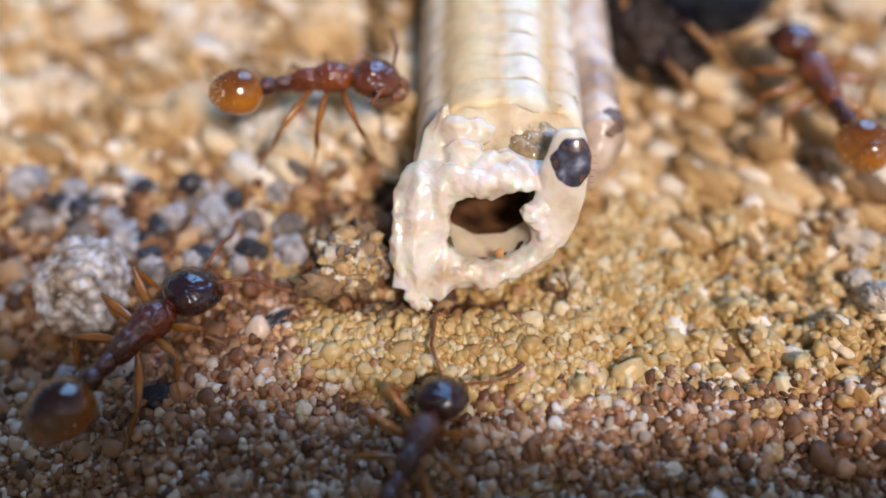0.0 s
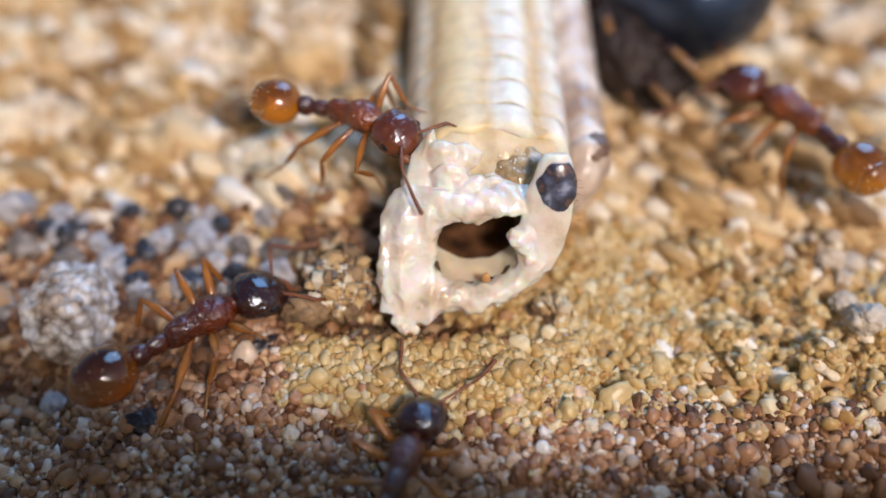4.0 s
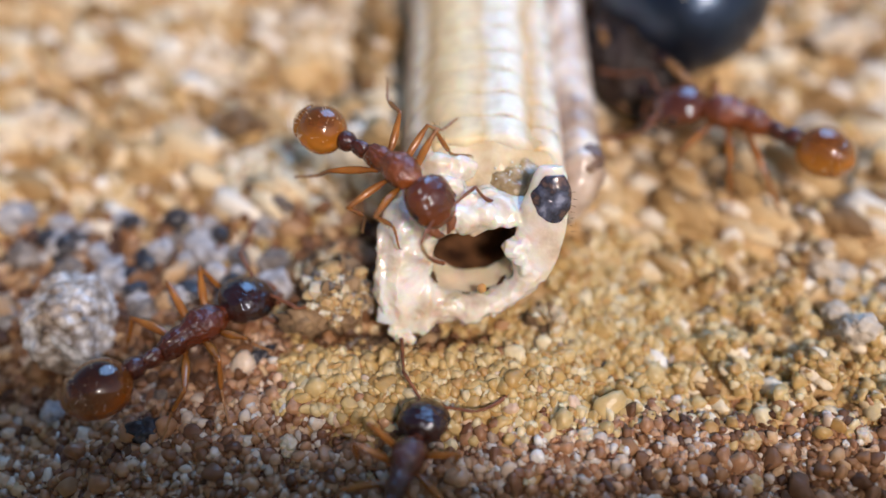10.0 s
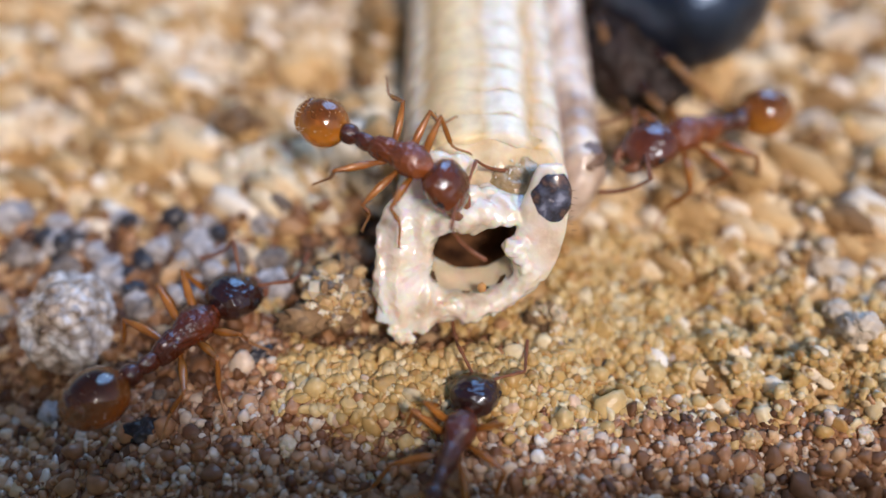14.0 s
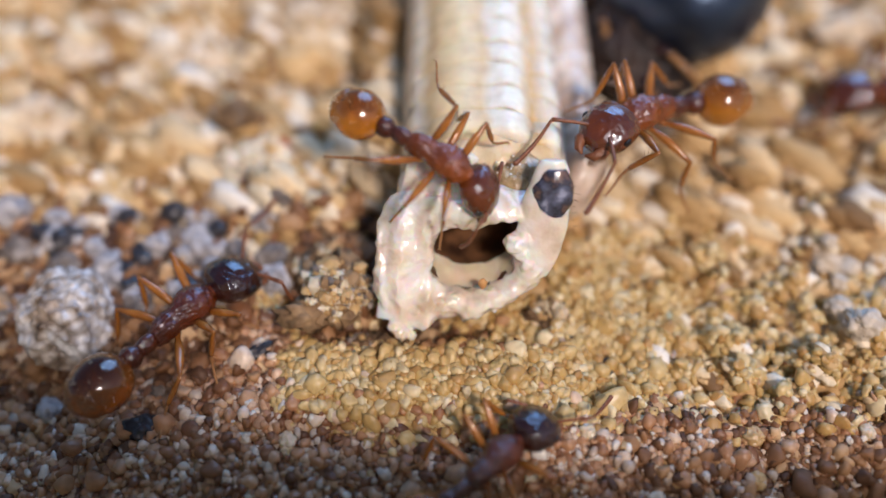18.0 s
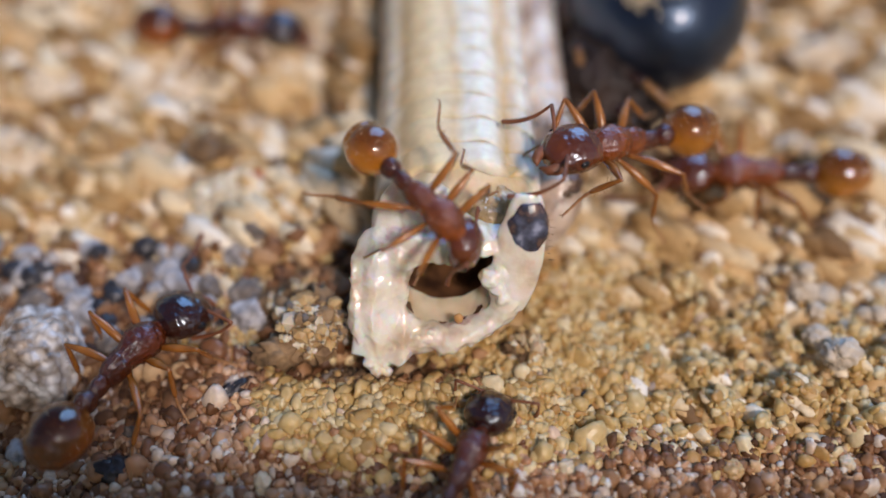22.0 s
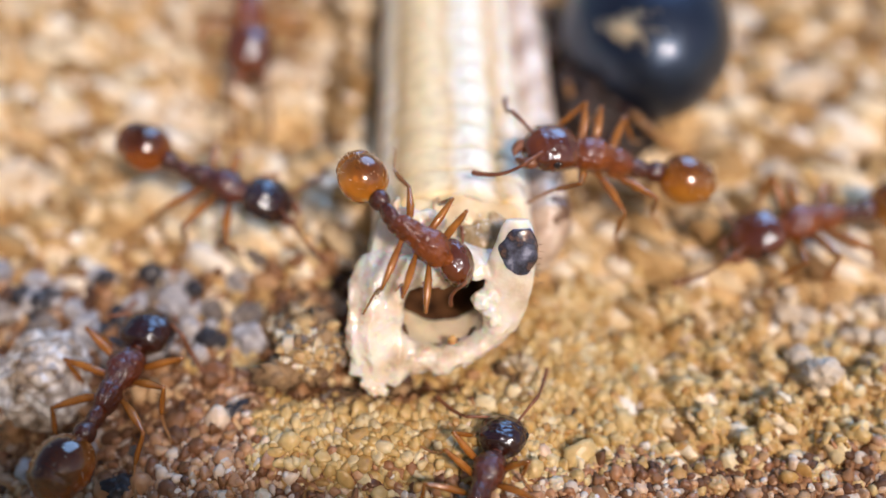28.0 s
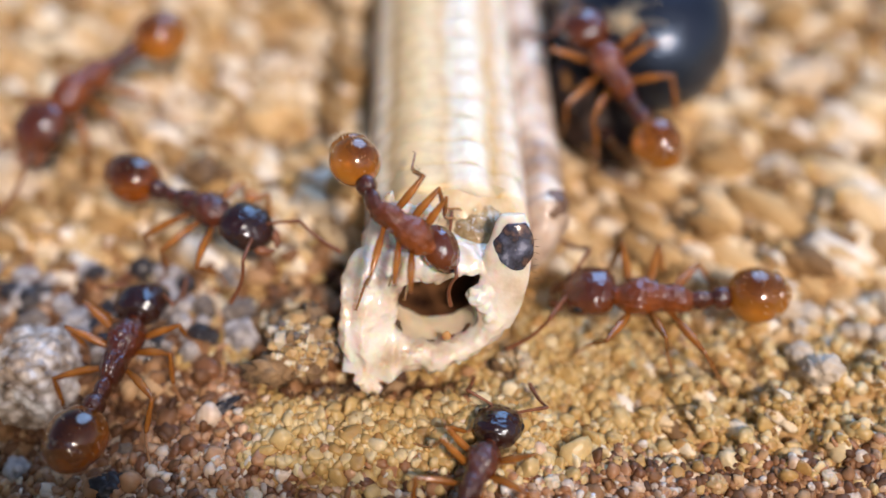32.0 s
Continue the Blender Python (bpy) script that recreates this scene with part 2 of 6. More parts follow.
def banded_shell():
    """Cream cuticle with lengthwise tan bands, across the thing's own x."""
    m, nodes, links, bsdf = material("banded_cream_shell")
    tex = nodes.new("ShaderNodeTexCoord")
    wob = nodes.new("ShaderNodeTexNoise")
    wob.inputs["Scale"].default_value, wob.inputs["Detail"].default_value = 1400, 4
    links.new(tex.outputs["Object"], wob.inputs["Vector"])
    sep = nodes.new("ShaderNodeSeparateXYZ")
    links.new(tex.outputs["Object"], sep.inputs[0])
    shift = nodes.new("ShaderNodeMath")
    shift.operation = "MULTIPLY_ADD"
    shift.inputs[1].default_value = 0.35 * MM
    links.new(wob.outputs["Fac"], shift.inputs[0])
    links.new(sep.outputs["X"], shift.inputs[2])
    span = nodes.new("ShaderNodeMapRange")
    span.inputs[1].default_value, span.inputs[2].default_value = -1.74 * MM, 1.40 * MM
    links.new(shift.outputs[0], span.inputs[0])
    cream, tan, white, rose = (0.93, 0.78, 0.49), (0.72, 0.47, 0.18), (0.97, 0.92, 0.78), (0.78, 0.63, 0.46)
    r = ramp_node(nodes, [(0.0, rose), (0.10, (0.84, 0.73, 0.56)), (0.17, (0.70, 0.50, 0.26)), (0.24, (0.84, 0.65, 0.37)), (0.38, cream), (0.48, (0.82, 0.62, 0.34)), (0.54, white), (0.71, white), (0.79, tan), (0.845, (0.78, 0.62, 0.40)), (0.90, white), (0.96, (0.88, 0.80, 0.70)), (1.0, (0.70, 0.58, 0.48))])
    links.new(span.outputs[0], r.inputs[0])
    fine = nodes.new("ShaderNodeTexNoise")
    fine.inputs["Scale"].default_value, fine.inputs["Detail"].default_value = 3500, 5
    links.new(tex.outputs["Object"], fine.inputs["Vector"])
    mix = nodes.new("ShaderNodeMix")
    mix.data_type, mix.blend_type = "RGBA", "MULTIPLY"
    mix.inputs[0].default_value = 0.35
    links.new(r.outputs[0], mix.inputs[6])
    links.new(fine.outputs["Fac"], ramp_in(nodes, links, mix.inputs[7]))
    links.new(mix.outputs[2], bsdf.inputs["Base Color"])
    bsdf.inputs["Roughness"].default_value = 0.42
    bsdf.inputs["Coat Weight"].default_value = 0.08
    bsdf.inputs["Subsurface Weight"].default_value = 0.4
    bsdf.inputs["Subsurface Radius"].default_value = (1.0, 0.6, 0.35)
    bsdf.inputs["Subsurface Scale"].default_value = 0.3 * MM
    add_bump(nodes, links, bsdf, fine.outputs["Fac"], 0.5, 0.03 * MM)
    return m


SHELL = banded_shell()


# ---- building blocks, in millimetres ----
def to_mesh(bm, name, mat, smooth=True):
    bmesh.ops.recalc_face_normals(bm, faces=bm.faces[:])
    for f in bm.faces:
        f.smooth = smooth
    bmesh.ops.scale(bm, vec=(MM, MM, MM), verts=bm.verts[:])
    me = bpy.data.meshes.new(name)
    bm.to_mesh(me)
    bm.free()
    me.materials.append(mat)
    return me


def part(name, bm, mat, parent, label="", smooth=True):
    ob = new(name, to_mesh(bm, name, mat, smooth))
    ob.parent = parent
    return tagged(ob, label) if label else ob


def thing(name, label, category, at=(0, 0, 0), group="", kind=""):
    ob = new(name)
    ob.empty_display_size = 0.5 * MM
    ob.matrix_world = pose(at[0] * MM, at[1] * MM, at[2] * MM)
    return tagged(ob, label, category, group, kind)


def loft(bm, rings, closed_ends=True):
    """Join rings of equal length into a skin."""
    rows = [[bm.verts.new(p) for p in ring] for ring in rings]
    n = len(rows[0])
    for a, b in zip(rows, rows[1:]):
        for i in range(n):
            bm.faces.new((a[i], a[(i + 1) % n], b[(i + 1) % n], b[i]))
    if closed_ends:
        bm.faces.new(rows[0][::-1])
        bm.faces.new(rows[-1])
    return rows


def tube(bm, points, radii, n=7):
    """Round rod along a polyline."""
    pts = [Vector(p) for p in points]
    rings = []
    for i, p in enumerate(pts):
        d = (pts[min(i + 1, len(pts) - 1)] - pts[max(i - 1, 0)]).normalized()
        side = d.cross(Vector((0.13, 0.21, 0.97)))
        side = side.normalized() if side.length > 1e-4 else Vector((1, 0, 0))
        up = side.cross(d)
        rings.append([p + radii[i] * (math.cos(2 * math.pi * k / n) * side + math.sin(2 * math.pi * k / n) * up) for k in range(n)])
    loft(bm, rings)


def lump(bm, centre, size, rough=0.18, level=3, freq=1.6, seed=0.0):
    """Uneven rounded lump."""
    made = bmesh.ops.create_icosphere(bm, subdivisions=level, radius=1.0)["verts"]
    for v in made:
        d = v.co.normalized()
        k = 1 + rough * noise.noise(d * freq + Vector((seed, seed * 1.7, -seed))) + 0.5 * rough * noise.noise(d * freq * 2.7 + Vector((seed, 9, seed)))
        v.co = Vector(centre) + Vector((d.x * size[0], d.y * size[1], d.z * size[2])) * k


def step(v):
    v = min(1.0, max(0.0, v))
    return v * v * (3 - 2 * v)


def ground_height(x, y):
    """Relief of the soil: low swells, a sandy rise before the prey, a groove under its torn end, a fall to the front
    and the stony side, and unseen banks added for shade.
    """
    z = 0.26 * noise.noise(Vector((x * 0.30, y * 0.30, 3.1))) + 0.14 * noise.noise(Vector((x * 0.9, y * 0.9, 7.7)))
    z += 0.40 * math.exp(-((x + 0.6) / 2.7) ** 4 - ((y + 3.0) / 0.85) ** 4)
    z -= 0.40 * math.exp(-((x + 0.6) / 1.7) ** 2 - ((y + 2.0) / 0.33) ** 2)
    z -= 0.9 * step((-3.7 - y + 0.25 * noise.noise(Vector((x * 0.8, 0, 4)))) / 3.5) + 0.8 * step((-3.4 - x) / 5.0) * step((1.0 - y) / 4)
    far = step((y + 0.8) / 2.5) * step((18 - abs(x)) / 4) if y < 18 else 0.0
    far = max(far, 0.75 * step((x - 3.2) / 2.0) * step((y + 4.2) / 1.0) * step((18 - x) / 4) * (y < 18))
    if far > 0:
        wx, wy = x + 0.25 * noise.noise(Vector((x, y, 4.4))), y + 0.25 * noise.noise(Vector((x, y, 8.4)))
        d = noise.voronoi(Vector((wx * 0.95 + 0.35 * wy, wy * 1.25, 0.3)))[0]
        e = noise.voronoi(Vector((wx * 2.3, wy * 2.6, 5.3)))[0]
        clods = 0.75 * min(1.0, (d[1] - d[0]) * 1.5) ** 0.6 + 0.30 * min(1.0, (e[1] - e[0]) * 1.6) ** 0.6
        z += far * (1.15 * clods - 0.62 + 0.30 * noise.noise(Vector((x * 0.75, y * 0.75, 1.3))) + 0.16 * noise.noise(Vector((x * 3.6, y * 3.6, 5.3))))
    z += 0.40 * math.exp(-((x + 2.8) / 1.4) ** 4 - ((y - 1.7) / 1.5) ** 4)
    z += 0.42 * math.exp(-((x + 1.55) / 0.6) ** 4 - ((y + 0.8) / 0.9) ** 4)
    z += 0.95 * math.exp(-((x + 1.1) / 0.75) ** 4) * step((y - 0.3) / 1.2) * step((14 - y) / 4)
    # unseen bank before the view, added to shade the near sand
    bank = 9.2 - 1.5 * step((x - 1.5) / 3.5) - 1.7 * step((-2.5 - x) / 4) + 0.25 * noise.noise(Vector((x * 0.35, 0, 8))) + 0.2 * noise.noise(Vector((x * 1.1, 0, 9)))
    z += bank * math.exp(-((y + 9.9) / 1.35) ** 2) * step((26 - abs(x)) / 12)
    # higher unseen bank behind the camera, added to shade the left side
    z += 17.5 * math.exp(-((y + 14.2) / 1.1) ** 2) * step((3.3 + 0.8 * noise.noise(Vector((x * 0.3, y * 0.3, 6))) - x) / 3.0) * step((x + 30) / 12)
    return z - 0.12


# ---- ground ----
def make_ground():
    xs = np.concatenate([-np.geomspace(16, 40000, 26)[:0:-1], np.arange(-16, 16.01, 0.11), np.geomspace(16, 40000, 26)[1:]])
    ys = np.concatenate([-np.geomspace(17, 40000, 26)[:0:-1], np.arange(-17, 17.01, 0.11), np.geomspace(17, 40000, 26)[1:]])
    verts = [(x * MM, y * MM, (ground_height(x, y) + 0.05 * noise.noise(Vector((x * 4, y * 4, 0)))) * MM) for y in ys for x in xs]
    w = len(xs)
    faces = [(j * w + i, j * w + i + 1, (j + 1) * w + i + 1, (j + 1) * w + i) for j in range(len(ys) - 1) for i in range(w - 1)]
    me = bpy.data.meshes.new("ground")
    me.from_pydata(verts, [], faces)
    me.polygons.foreach_set("use_smooth", [True] * len(faces))
    me.materials.append(SOIL)
    tagged(new("ground", me), "bare ochre sandy soil strewn with loose grains", "ground", kind="structure")


make_ground()


def grain_shapes(rng, count, level, cuts, lumpy):
    shapes = []
    for k in range(count):
        bm = bmesh.new()
        bmesh.ops.create_icosphere(bm, subdivisions=level, radius=1.0)
        co = np.array([v.co[:] for v in bm.verts])
        tri = np.array([[v.index for v in f.verts] for f in bm.faces])
        bm.free()
        for i, d in enumerate(co.copy()):
            co[i] *= 1 + lumpy * (noise.noise(Vector(d * 1.7 + k * 3.1)) + 0.6 * noise.noise(Vector(d * 4.0 + k * 5.3)))
        for cut in range(cuts):
            d = rng.normal(size=3)
            d /= np.linalg.norm(d)
            over = co @ d - rng.uniform(0.5, 0.8)
            co -= np.outer(np.maximum(over, 0) * 0.95, d)
        co *= rng.uniform(0.68, 1.32, 3)
        shapes.append((co, tri))
    return shapes


def scatter(name, label, places, mat, seed, smooth=True, level=1, cuts=6, lumpy=0.12, stretch=1.0):
    """One loose layer of grains; places holds x, y, radius, lift."""
    rng = np.random.default_rng(seed)
    shapes = grain_shapes(rng, 24, level, cuts, lumpy)
    cos, tris, base = [], [], 0
    lie = np.array([0.78, -0.62, 0.0])
    for x, y, r, lift in places:
        co, tri = shapes[rng.integers(len(shapes))]
        q = rng.normal(size=4)
        q /= np.linalg.norm(q)
        a, b, c, d = q
        turn = np.array([[a*a+b*b-c*c-d*d, 2*(b*c-a*d), 2*(b*d+a*c)], [2*(b*c+a*d), a*a-b*b+c*c-d*d, 2*(c*d-a*b)], [2*(b*d-a*c), 2*(c*d+a*b), a*a-b*b-c*c+d*d]])
        pts = co @ turn.T * r
        pts = pts + np.outer(pts @ lie, lie) * (stretch - 1)
        cos.append(pts + (x, y, ground_height(x, y) + lift))
        tris.append(tri + base)
        base += len(co)
    co, tri = np.concatenate(cos) * MM, np.concatenate(tris)
    me = bpy.data.meshes.new(name)
    me.vertices.add(len(co))
    me.vertices.foreach_set("co", co.astype(np.float32).ravel())
    me.loops.add(tri.size)
    me.loops.foreach_set("vertex_index", tri.astype(np.int32).ravel())
    me.polygons.add(len(tri))
    me.polygons.foreach_set("loop_start", np.arange(0, tri.size, 3, dtype=np.int32))
    me.update(calc_edges=True)
    me.polygons.foreach_set("use_smooth", np.full(len(tri), smooth))
    me.materials.append(mat)
    me.validate()
    return tagged(new(name, me), label, "sand", kind="stuff")


def shade_greyness(x, y):
    """Where the pale grey grains lie thickest: before the rise and off to the stony side; part of the shade there is
    put into this colour.
    """
    edge = 4.0 + 0.25 * noise.noise(Vector((x * 0.6, 0, 5))) - 0.05 * abs(min(x, 3.0) + 0.2) ** 1.5
    front = 1 / (1 + math.exp(max(-40.0, min(40.0, (y + edge) / 0.16))))
    side = 1.1 * math.exp(-((x + 7.0) / 3.6) ** 4 - ((y + 2.2) / 2.9) ** 4)
    side += step((-2.75 - x + 0.3 * noise.noise(Vector((0, y * 1.2, 3)))) / 0.5) * step((-1.5 - y) / 0.5)
    return min(1.0, front + side + 0.12 * max(0, noise.noise(Vector((x * 0.6, y * 0.6, 2)))))


def under_prey(x, y):
    return (-0.6 < x < 2.1 and y > -1.3) or (-0.9 < x < 3.0 and y > 0.4)


def cloddy(x, y):
    """Share of ground that is packed clods and not loose grains: beyond the prey and on the ochre side."""
    return max(step((y + 0.6) / 1.6), step((x - 2.6) / 1.6) * step((y + 4.2) / 0.8))


def soil_shade(x, y):
    """Dark soil beside and under the torn end, its shade put into the colour."""
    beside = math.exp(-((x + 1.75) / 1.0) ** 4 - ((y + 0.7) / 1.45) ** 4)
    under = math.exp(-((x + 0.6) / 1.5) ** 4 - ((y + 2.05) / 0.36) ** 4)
    # shade in the gaps between the pebbles, given as dark grains
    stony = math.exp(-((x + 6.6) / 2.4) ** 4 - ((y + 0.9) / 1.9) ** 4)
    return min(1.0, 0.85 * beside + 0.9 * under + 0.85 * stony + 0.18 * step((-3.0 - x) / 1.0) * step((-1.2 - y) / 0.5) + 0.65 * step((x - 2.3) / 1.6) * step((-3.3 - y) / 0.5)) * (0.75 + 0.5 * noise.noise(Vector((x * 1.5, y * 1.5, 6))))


def make_sand():
    rng = np.random.default_rng(5)
    ochre, pale, crumbs, dark, clear = [], [], [], [], []
    for k in range(31000):
        y = rng.uniform(-6.6, 6.0) if k % 3 else rng.uniform(-6.6, -1.0)
        half = 8.4 + 0.32 * (y + 6)
        x = rng.uniform(-half, half)
        if under_prey(x, y):
            continue
        r = 0.107 * math.exp(rng.normal(0.0, 0.26))
        grey = rng.random() < shade_greyness(x, y)
        if grey:
            r *= rng.uniform(0.65, 1.05)
        elif rng.random() < (0.88 if y > -0.6 else 0.5) * cloddy(x, y):
            continue
        white = 0.12 + 0.35 * step((x + 0.8) / 2.0) * (0.5 + noise.noise(Vector((x * 0.8, y * 1.1, 3))))
        (dark if rng.random() < soil_shade(x, y) else clear if grey and rng.random() < white else pale if grey else ochre).append((x, y, min(r, 0.3), rng.uniform(-0.45, 0.75) * r))
    for k in range(8500):
        y = -4.6 + 18 * rng.random() ** 1.25
        x = rng.uniform(-14, 14)
        if under_prey(x, y) or rng.random() > cloddy(x, y) or rng.random() < shade_greyness(x, y) - 0.35:
            continue
        near = 1 - step((y + 1.0) / 2.5)
        r = (0.18 - 0.08 * near) * math.exp(rng.normal(0.0, 0.42))
        (dark if rng.random() < soil_shade(x, y) else crumbs).append((x, y, min(r, 0.40 - 0.24 * near), rng.uniform(-0.5, 0.3 - 0.3 * near) * r))
    for k in range(1500):
        x, y = rng.uniform(1.9, 5.5), rng.uniform(-2.4, 1.0)
        r = 0.09 * math.exp(rng.normal(0.0, 0.35))
        if not under_prey(x, y):
            ochre.append((x, y, min(r, 0.2), rng.uniform(-0.2, 0.8) * r))
    for k in range(3200):
        x, y = rng.uniform(-3.3, 1.2), rng.uniform(-2.6, 1.2)
        if rng.random() < soil_shade(x, y) and not under_prey(x, y):
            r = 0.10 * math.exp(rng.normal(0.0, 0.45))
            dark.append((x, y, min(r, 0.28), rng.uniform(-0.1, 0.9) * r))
    for k in range(8000):
        x, y = rng.uniform(-10.5, -3.0), rng.uniform(-3.0, 1.6)
        if rng.random() < soil_shade(x, y):
            r = 0.082 * math.exp(rng.normal(0.0, 0.45))
            dark.append((x, y, min(r, 0.3), rng.uniform(-0.1, 1.2) * r))
    scatter("sand", "loose ochre sand grains in bright light", ochre, OCHRE_GRAIN, 11, level=2, cuts=6, lumpy=0.3)
    scatter("shaded_soil", "dark brown soil crumbs beside the larva, shade put into their colour", dark, DARK_GRAIN, 14, level=2, cuts=5, lumpy=0.5)
    scatter("quartz_sand", "grey-brown and clear quartz sand grains", pale, PALE_GRAIN, 12, level=2, cuts=5, lumpy=0.25)
    scatter("clear_quartz_sand", "clear and bluish white quartz grains", [(x, y, 0.72 * r, lift + 0.03) for x, y, r, lift in clear], CLEAR_GRAIN, 15, level=2, cuts=6, lumpy=0.2)
    scatter("soil_crumbs", "coarse ochre soil crumbs", crumbs, CLOD_GRAIN, 13, level=2, cuts=2, lumpy=0.6, stretch=1.8)


make_sand()


def stone(name, label, category, x, y, size, mat, seed, rough=0.22, lift=0.0, turn=0.0):
    bm = bmesh.new()
    lump(bm, (0, 0, 0), size, rough * 1.5, 4, 1.9, seed)
    ob = new(name, to_mesh(bm, name, mat))
    ob.matrix_world = pose(x * MM, y * MM, (ground_height(x, y) + size[2] * 0.55 + lift) * MM, 0, 0, turn)
    return tagged(ob, label, category)


# ---- the prey: a bitten-off insect larva ----
AXIS_X, FRONT_Y = 1.15, 0.5


def rib(u):
    """Height of the lengthwise ribs and furrows across the back; u runs from -1 to 1."""
    return (-0.04 * math.exp(-((u + 0.70) / 0.09) ** 2) + 0.02 * math.exp(-((u + 0.88) / 0.10) ** 2) + 0.03 * math.exp(-((u + 0.30) / 0.25) ** 2)
            + 0.09 * math.exp(-((u - 0.26) / 0.16) ** 2) - 0.11 * math.exp(-((u - 0.60) / 0.08) ** 2) + 0.06 * math.exp(-((u - 0.84) / 0.10) ** 2))


def shell_ring(y, scale, lift, f):
    """Cross-section of the larva: a low arch with lengthwise ribs, the white ones stepped like shingles, and a flat belly."""
    ring = []
    n = 88
    for i in range(n):
        a = 2 * math.pi * i / n
        c, s = math.cos(a), math.sin(a)
        u = math.copysign(abs(c) ** 0.8, c)
        z = (1.5 if s > 0 else 1.15) * scale * math.copysign(abs(s) ** 0.75, s)
        k = rib(u) * step(s / 0.15)
        shingle = 0.045 * math.exp(-((u - 0.24) / 0.17) ** 2) + 0.035 * math.exp(-((u - 0.84) / 0.10) ** 2) + 0.03 * math.exp(-((u + 0.9) / 0.10) ** 2)
        k += shingle * (0.5 - min(1.0, f)) * step(s / 0.1)
        x = -0.36 + 1.56 * scale * u + k * c
        x += 0.03 * noise.noise(Vector((x * 2, y * 3, z * 2)))
        ring.append((x, y, z + k * (0.4 + 0.6 * s) + lift))
    return ring


def polar(profile, a):
    """Smooth closed outline from a few (degrees, radius) pairs."""
    deg = math.degrees(a) % 360
    pts = [(profile[-1][0] - 360, profile[-1][1])] + list(profile) + [(profile[0][0] + 360, profile[0][1])]
    for (a0, r0), (a1, r1) in zip(pts, pts[1:]):
        if a0 <= deg <= a1:
            return r0 + (r1 - r0) * step((deg - a0) / (a1 - a0))
    return pts[0][1]


# outline of the torn end and of the hole in it
TORN_OUT = ((6, 1.45), (28, 1.75), (60, 1.45), (90, 1.3), (120, 1.5), (147, 1.9), (178, 1.80), (202, 1.93), (216, 1.90), (226, 1.92), (232, 1.72), (238, 1.28), (254, 1.12), (260, 1.22), (268, 1.10), (282, 0.99), (316, 1.04), (347, 1.22))
TORN_IN = ((0, 0.70), (14, 0.66), (28, 0.86), (42, 1.02), (54, 0.82), (66, 0.66), (84, 0.50), (108, 0.58), (131, 0.66), (152, 0.67), (176, 0.70), (201, 0.78), (231, 0.68), (278, 0.62), (321, 0.68), (350, 0.72))


def melt(ob, voxel, rounds):
    """Let overlapping lumps of one part flow into one skin."""
    r = ob.modifiers.new("melt", "REMESH")
    r.mode, r.voxel_size, r.use_smooth_shade = "VOXEL", voxel * MM, True
    f = ob.modifiers.new("flow", "SMOOTH")
    f.factor, f.iterations = 0.5, rounds


